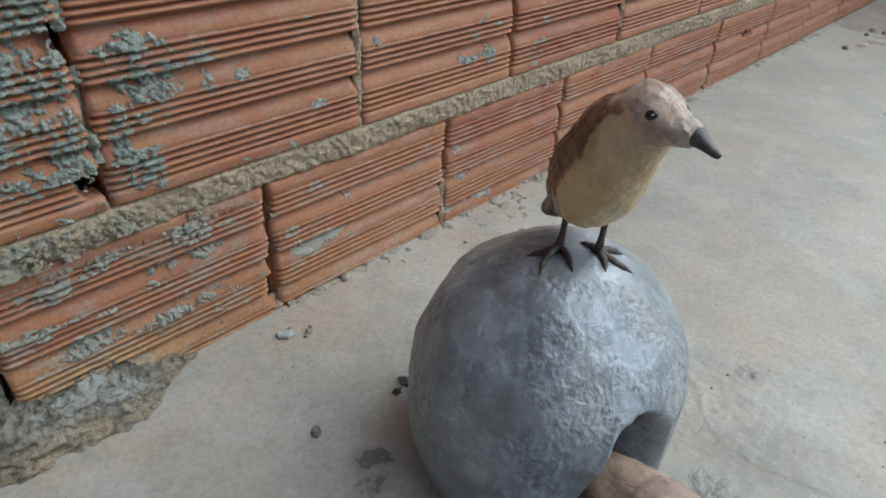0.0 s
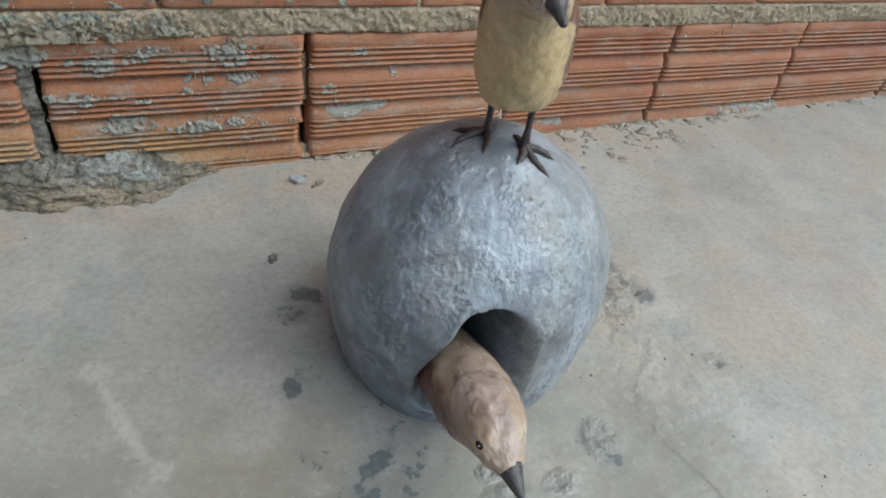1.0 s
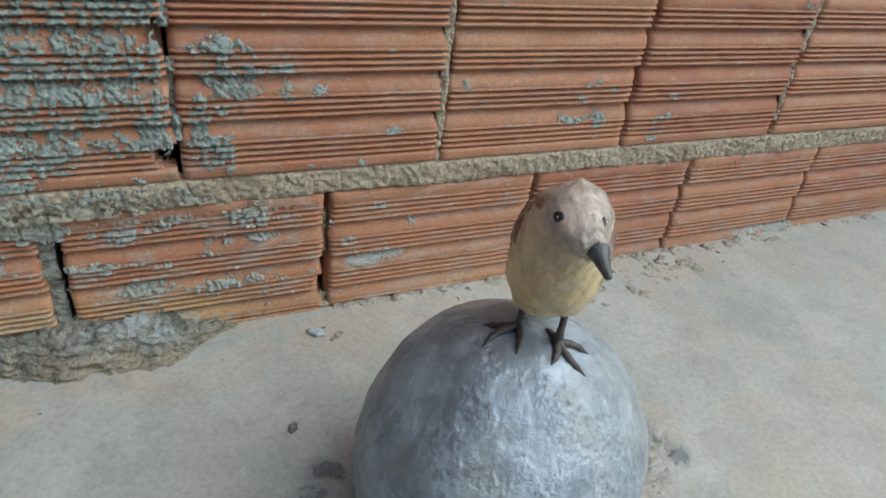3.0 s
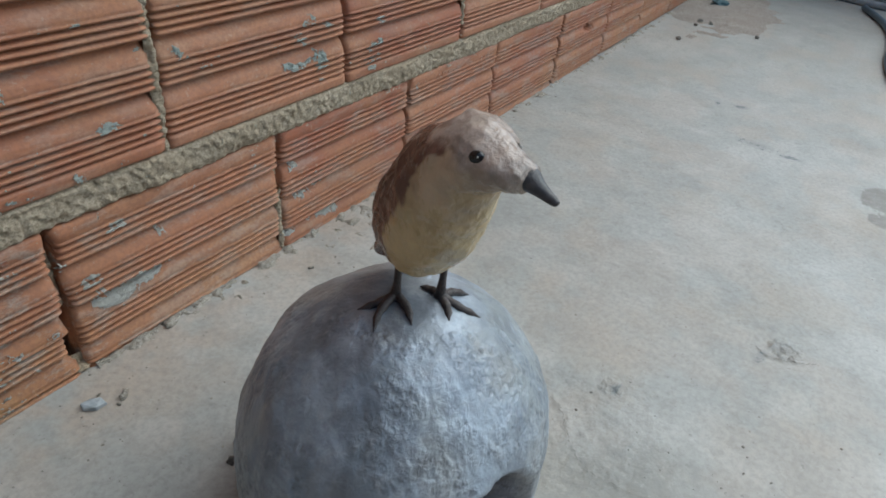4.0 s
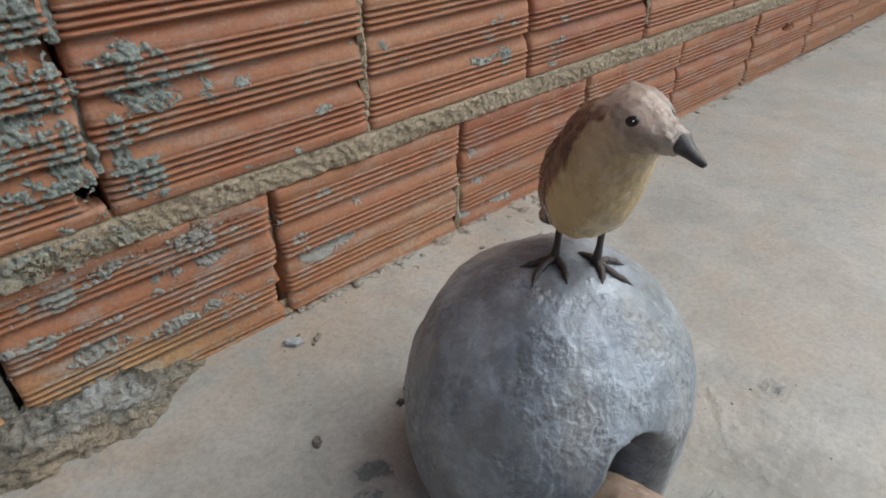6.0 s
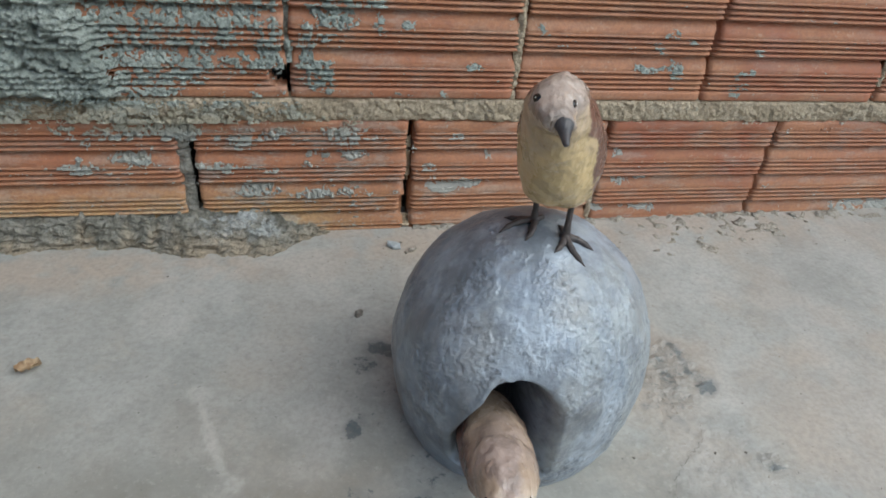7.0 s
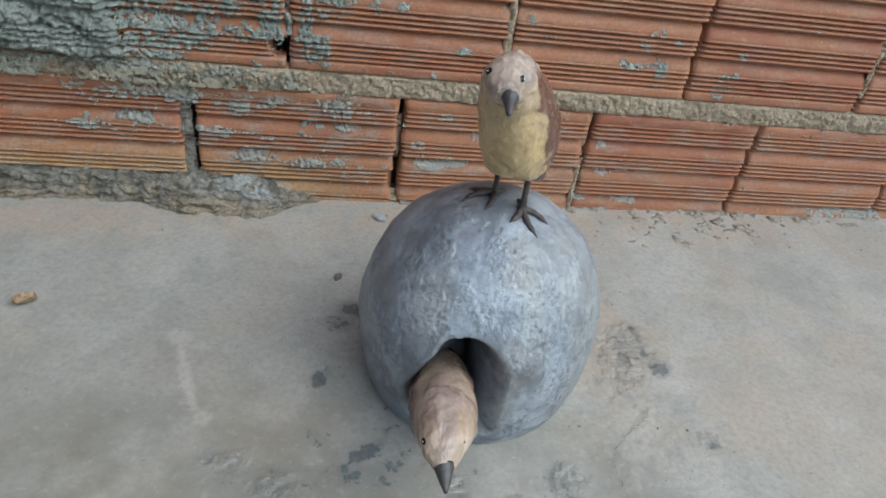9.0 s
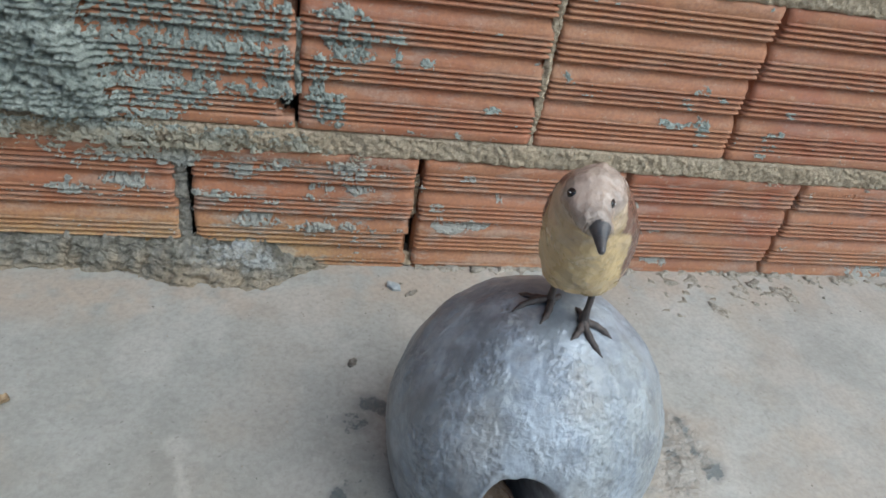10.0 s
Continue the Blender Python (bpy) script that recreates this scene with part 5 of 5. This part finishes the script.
def crumbs():
    """Crumbs of mortar fallen along the wall, and grit over the floor."""
    rr = random.Random(9)
    verts, faces = [], []
    base = bmesh.new()
    bmesh.ops.create_icosphere(base, subdivisions=2, radius=1.0)
    bv = [v.co.copy() for v in base.verts]
    bf = [[v.index for v in f.verts] for f in base.faces]
    base.free()
    for k in range(300):
        if k < 25:
            x = rr.choice((rr.uniform(0.05, 1.3), rr.gauss(0.47, 0.12), rr.gauss(0.60, 0.10)))
            y = -0.004 - abs(rr.gauss(0, 0.024)) * (1.3 if 0.3 < x < 0.8 else 0.5)
            s = rr.uniform(0.002, 0.0085) * (1.0 if y > -0.04 else 0.6)
        else:
            x, y = rr.uniform(-0.6, 1.4), rr.uniform(-1.1, -0.02)
            s = rr.uniform(0.0005, 0.0014)
        off, turn = Vector((rr.random() * 50, 0, 0)), rr.random() * 6
        b = len(verts)
        for c in bv:
            q = c * (0.75 + 0.6 * noise.noise(c * 1.6 + off)) * s
            verts.append((x + q.x * math.cos(turn) * 1.3 - q.y * math.sin(turn), y + q.x * math.sin(turn) * 1.3 + q.y * math.cos(turn), s * 0.10 + q.z * 0.55))
        faces += [[i + b for i in f] for f in bf]
    ob = mesh_object("mortar_crumbs", verts, faces, CRUMB)
    return tagged(ob, "fallen mortar crumbs and grit along the wall's foot", "crumbs", kind="stuff")


crumbs()


def grit():
    """Dark grains of sand and dirt strewn over the floor."""
    rr = random.Random(17)
    verts, faces = [], []
    cube = [(-1, -1, 0), (1, -1, 0), (1, 1, 0), (-1, 1, 0), (-0.6, -0.7, 1), (0.7, -0.5, 1), (0.6, 0.6, 1), (-0.7, 0.6, 1)]
    sides = [(4, 5, 6, 7), (0, 1, 5, 4), (1, 2, 6, 5), (2, 3, 7, 6), (3, 0, 4, 7)]
    for k in range(420):
        if k % 3 == 0:
            x, y = rr.gauss(0.20, 0.18), rr.gauss(-0.60, 0.12)
        elif k % 3 == 1:
            x, y = rr.uniform(-0.5, 1.3), -0.005 - abs(rr.gauss(0, 0.07))
        else:
            x, y = rr.uniform(-0.6, 1.5), rr.uniform(-1.2, -0.02)
        if math.hypot((x - 0.083) / 0.136, (y + 0.365) / 0.131) < 1.02:
            continue
        s, turn = rr.uniform(0.0003, 0.0006) * rr.choice((1, 1, 1, 1.8)), rr.random() * 6
        long = rr.uniform(0.8, 2.0)
        b = len(verts)
        for cx, cy, cz in cube:
            px, py = cx * s * long + rr.uniform(-0.3, 0.3) * s, cy * s + rr.uniform(-0.3, 0.3) * s
            verts.append((x + px * math.cos(turn) - py * math.sin(turn), y + px * math.sin(turn) + py * math.cos(turn), cz * s * 0.9 - 0.0002))
        faces += [[i + b for i in f] for f in sides]
    ob = mesh_object("grit", verts, faces, STONE, smooth=False)
    return tagged(ob, "dark grains of grit strewn over the cement floor", "grit", kind="stuff")


grit()
tagged(stone("brick_chip", -0.512, -0.246, 0.014, 7, BRICK), "small reddish-brown brick chip on the floor", "chip")


def fallen_crust():
    """Mortar droppings stuck to the floor along the wall."""
    xs, ys = np.arange(0.02, 2.4, 0.0026), np.arange(-0.125, 0.004, 0.0024)
    X, Y = np.meshgrid(xs, ys, indexing="ij")
    band = 0.40 * ramp(Y, -0.05, 0.0) * (0.45 + 0.55 * ramp(fbm(X * 7, 0.0, 0, 3, 160), 0.35, 0.6))
    band = np.maximum(band, 0.50 * ramp(Y, -0.022, -0.004) * (0.7 + 0.3 * ramp(-X, -1.2, -0.5)))
    for cx, cy, rx, ry, k in ((0.47, -0.03, 0.14, 0.055, 0.42), (0.60, -0.055, 0.10, 0.05, 0.38), (0.50, -0.085, 0.06, 0.03, 0.30), (0.40, -0.10, 0.03, 0.02, 0.26), (0.83, -0.02, 0.12, 0.02, 0.34)):
        band = np.maximum(band, k * np.clip(1.2 - np.hypot((X - cx) / rx, (Y - cy) / ry), 0, 1))
    lump = fbm(X * 75, Y * 75, 0, 3, 161)
    h = band + 1.1 * (lump - 0.5) - 0.345
    Z = 0.0048 * ramp(h, 0.0, 0.45) + 0.002 * ramp(h, 0, 0.1) * fbm(X * 220, Y * 220, 0, 2, 162) - 0.0014
    on = h > -0.03
    keep = on[:-1, :-1] & on[1:, :-1] & on[1:, 1:] & on[:-1, 1:]
    used = np.zeros(on.shape, bool)
    for a, b in ((0, 0), (1, 0), (1, 1), (0, 1)):
        used[a:used.shape[0] - 1 + a, b:used.shape[1] - 1 + b] |= keep
    index = np.cumsum(used.ravel()) - 1
    faces = index[grid_faces(len(xs), len(ys), keep)]
    ob = mesh_object("mortar_droppings", np.stack([X, Y, Z], -1).reshape(-1, 3)[used.ravel()], faces, CRUMB)
    return tagged(ob, "grey-beige mortar droppings on the floor along the wall", "droppings", kind="stuff")


fallen_crust()


# ---- far end of the yard ----
def end_wall():
    """A second grooved brick wall across the end of the yard, on a grey footing."""
    wall = mesh_object("wall_east", [(3.07, -8, -0.2), (3.2, -8, -0.2), (3.2, 0.03, -0.2), (3.07, 0.03, -0.2), (3.07, -8, 0.72), (3.2, -8, 0.72), (3.2, 0.03, 0.72), (3.07, 0.03, 0.72)],
                       [(0, 3, 2, 1), (4, 5, 6, 7), (0, 1, 5, 4), (1, 2, 6, 5), (2, 3, 7, 6), (3, 0, 4, 7)], DAMP_MORTAR, smooth=False)
    tagged(wall, "red hollow brick wall across the yard's end", "wall", kind="structure")
    v, f = brick_mesh("brick", 0.294, 77)
    first = None
    for row in range(2):
        for k in range(7):
            if first is None:
                ob = mesh_object("brick", v, f, BRICK, wall)
                first = ob.data
            else:
                ob = new("brick", first)
                ob.parent = wall
            ob.matrix_basis = pose(3.04, -0.02 - 0.3 * k - 0.15 * (row % 2), 0.115 + COURSE * row, 0, 0, -90)
    xs, ys = np.arange(-2.3, 0.0, 0.02), np.linspace(0, 1, 12)
    X, T = np.meshgrid(xs, ys, indexing="ij")
    lump = fbm(X * 12, T * 5, 0, 4, 140)
    px = 3.05 - 0.06 * T - 0.02 * lump
    pz = 0.115 * (1 - ramp(T, 0.55, 1.0)) + 0.015 * (lump - 0.5) * (1 - T) - 0.003 * T
    foot = mesh_object("footing_end", np.stack([px, X, pz], -1).reshape(-1, 3), grid_faces(len(xs), len(ys)), DAMP_MORTAR)
    tagged(foot, "grey rough cement footing under the end wall", "footing", kind="structure")


end_wall()


def lathe(profile, sides=40):
    verts, faces = [], []
    for r, z in profile:
        for q in range(sides):
            a = 2 * math.pi * q / sides
            verts.append((r * math.cos(a), r * math.sin(a), z))
    for k in range(len(profile) - 1):
        for q in range(sides):
            a, b = k * sides + q, k * sides + (q + 1) % sides
            faces.append((a, b, b + sides, a + sides))
    faces.append(tuple(reversed(range(sides))))
    faces.append(tuple(range((len(profile) - 1) * sides, len(profile) * sides)))
    return verts, faces


def paint_tub():
    """A rounded white tub standing on its mouth, with a printed label."""
    tub = new("plastic_tub")
    k = 0.70
    v, f = lathe([(r * k, z * k) for r, z in ((0.074, 0.0), (0.078, 0.003), (0.078, 0.014), (0.073, 0.018), (0.071, 0.070), (0.066, 0.100), (0.055, 0.121), (0.036, 0.133), (0.012, 0.137))])
    mesh_object("body", v, f, PVC, tub)
    for name, half, z0, z1, out, material, text in (("paper_label", 34, 0.062, 0.108, 0.0015, BLUE, "light blue printed label"), ("label_oval", 14, 0.074, 0.096, 0.003, WHITE_PAINT, "white oval on the label")):
        verts, n = [], 9
        for j in range(n):
            a = radians(186 - half + 2 * half * j / (n - 1))
            bow = math.sqrt(max(0.05, 1 - (2 * j / (n - 1) - 1) ** 2)) if name == "label_oval" else 1
            for q in range(5):
                z = (z0 + z1) / 2 + (z1 - z0) * (q / 4 - 0.5) * bow
                r = float(np.interp(z, [0.018, 0.070, 0.100, 0.121], [0.073, 0.071, 0.066, 0.055])) + out
                verts.append((r * k * math.cos(a), r * k * math.sin(a), z * k))
        mesh_object(name, verts, grid_faces(n, 5), material, tub, text)
    tub.matrix_world = pose(2.955, -0.190, 0.0, 0, 0, 0)
    return tagged(tub, "rounded white plastic tub with a blue label in the corner", "tub")


paint_tub()


def bar(name, a, b, wide, thick, material, label, category, lean=0.0):
    """A straight board or slat from a to b, standing on its lower edge when tall."""
    bm = bmesh.new()
    a, b = Vector(a), Vector(b)
    d = (b - a).normalized()
    q = Vector((-d.y, d.x, 0)).normalized()
    up = d.cross(q) * -1 if d.cross(q).z < 0 else d.cross(q)
    rings = []
    for p, k in ((a, 1.0), (a.lerp(b, 0.35), 1.04), (a.lerp(b, 0.7), 0.97), (b, 1.0)):
        rings.append([bm.verts.new(p + q * (u * thick / 2 + lean * v) + up * v * wide * k) for u, v in ((-1, 0), (1, 0), (1, 1), (-1, 1))])
    for r, t in zip(rings[:-1], rings[1:]):
        for k in range(4):
            bm.faces.new((r[k], r[(k + 1) % 4], t[(k + 1) % 4], t[k]))
    bm.faces.new(rings[0][::-1])
    bm.faces.new(rings[-1])
    bmesh.ops.recalc_face_normals(bm, faces=bm.faces)
    return tagged(part(name, bm, material, smooth=False), label, category)


bar("board", (2.795, -0.020, 0.0), (2.895, -0.135, 0.0), 0.085, 0.010, SMEARED_MORTAR, "grey-brown cement-stained board leaning in the corner", "board", 0.02)
bar("wooden_slat", (2.93, -0.030, 0.0), (2.80, -0.150, 0.0), 0.008, 0.014, PALE_WOOD, "pale wooden slat lying on the floor in the corner", "slat")


def pipe(name, points, r, label, material):
    v, f = tube(points, [r] * len(points), 18)
    return tagged(mesh_object(name, v, f, material), label, "pipe")


pipe("steel_post", [(2.885, -0.150, 0.0), (2.885, -0.151, 0.4), (2.886, -0.153, 0.9)], 0.0075, "thin dark upright post in front of the tub", POST_PAINT)
pipe("drain_pipe", spline([(2.99, -0.270, 0.014), (2.975, -0.42, 0.014), (2.935, -0.62, 0.014), (2.91, -1.0, 0.014), (2.90, -1.8, 0.014)], 24), 0.014, "grey plastic pipe lying along the end wall", DULL_PVC)
pipe("drain_pipe", [(2.955, -0.345, 0.012), (2.99, -0.42, 0.22), (3.02, -0.48, 0.40)], 0.012, "thin grey pipe leaning on the end wall", DULL_PVC)


def earth_heap():
    """Loose earth and rubble in the corner."""
    xs, ys = np.arange(1.80, 2.95, 0.010), np.arange(-0.45, 0.005, 0.010)
    X, Y = np.meshgrid(xs, ys, indexing="ij")
    n = fbm(X * 14, Y * 14, 0, 4, 150)
    top = spot(X, Y, 2.34, -0.14, 0.52, 0.26) + 0.6 * (n - 0.5)
    Z = 0.013 * ramp(top, 0.0, 0.9) + 0.005 * (n - 0.5) * ramp(top, 0.1, 0.5) - 0.004
    on = Z > -0.0035
    keep = on[:-1, :-1] | on[1:, :-1] | on[1:, 1:] | on[:-1, 1:]
    ob = mesh_object("earth_heap", np.stack([X, Y, Z], -1).reshape(-1, 3), grid_faces(len(xs), len(ys), keep), EARTH)
    return tagged(ob, "low heap of brownish sandy earth in the yard's corner", "earth", kind="stuff")


earth_heap()
for k, (x, y, size) in enumerate(((2.118, -0.113, 0.012), (2.121, -0.148, 0.010), (2.063, -0.116, 0.009), (1.856, -0.118, 0.011), (2.078, -0.307, 0.010))):
    tagged(stone("rubble_stone", x, y, size, 5 + k, STONE), "small dark rubble stone on the floor near the corner", "stone", "rubble near the corner")
tagged(stone("rubble_lump", 2.40, -0.107, 0.040, 40, TEAL, 0.35), "dark teal lump of rag or plastic on the earth heap", "lump")


# ---- slab added over the wall's side of the yard, above the view, to dim light ----
def overhead_blocker():
    v = [(-6, -0.55, 3.2), (1.1, -0.55, 3.2), (1.1, 0.14, 3.3), (-6, 0.14, 3.3), (-6, -0.55, 3.28), (1.1, -0.55, 3.28), (1.1, 0.14, 3.38), (-6, 0.14, 3.38)]
    ob = mesh_object("ceiling", v, [(0, 1, 2, 3), (7, 6, 5, 4), (0, 4, 5, 1), (1, 5, 6, 2), (2, 6, 7, 3), (3, 7, 4, 0)], SLAB, smooth=False)
    return tagged(ob, "unseen grey slab added above the wall to dim the light", "ceiling", kind="structure")



def south_blocker():
    """A plain wall added behind the walk to block light, never in view."""
    v = [(-6, -2.2, -0.2), (0.1, -2.2, -0.2), (0.1, -2.0, -0.2), (-6, -2.0, -0.2), (-6, -2.2, 1.9), (0.1, -2.2, 1.9), (0.1, -2.0, 1.9), (-6, -2.0, 1.9)]
    ob = mesh_object("blocker_south", v, [(0, 3, 2, 1), (4, 5, 6, 7), (0, 1, 5, 4), (1, 2, 6, 5), (2, 3, 7, 6), (3, 0, 4, 7)], SLAB, smooth=False)
    return tagged(ob, "unseen plain grey wall added across the yard to block light", "wall", kind="structure")


def west_blocker():
    """A plain wall added to dim light from the left, never in view."""
    v = [(-3.7, -2.0, -0.2), (-3.5, -2.0, -0.2), (-3.5, 0.0, -0.2), (-3.7, 0.0, -0.2), (-3.7, -2.0, 1.9), (-3.5, -2.0, 1.9), (-3.5, 0.0, 1.9), (-3.7, 0.0, 1.9)]
    ob = mesh_object("blocker_west", v, [(0, 3, 2, 1), (4, 5, 6, 7), (0, 1, 5, 4), (1, 2, 6, 5), (2, 3, 7, 6), (3, 0, 4, 7)], SLAB, smooth=False)
    return tagged(ob, "unseen plain grey wall added to dim light from the left", "wall", kind="structure")


overhead_blocker()
south_blocker()
west_blocker()


# ---- from the plan's measure to metres ----
for me in bpy.data.meshes:
    me.transform(Matrix.Scale(UNIT, 4))
for ob in scene.objects:
    if ob.type in ("MESH", "EMPTY"):
        ob.location = ob.location * UNIT
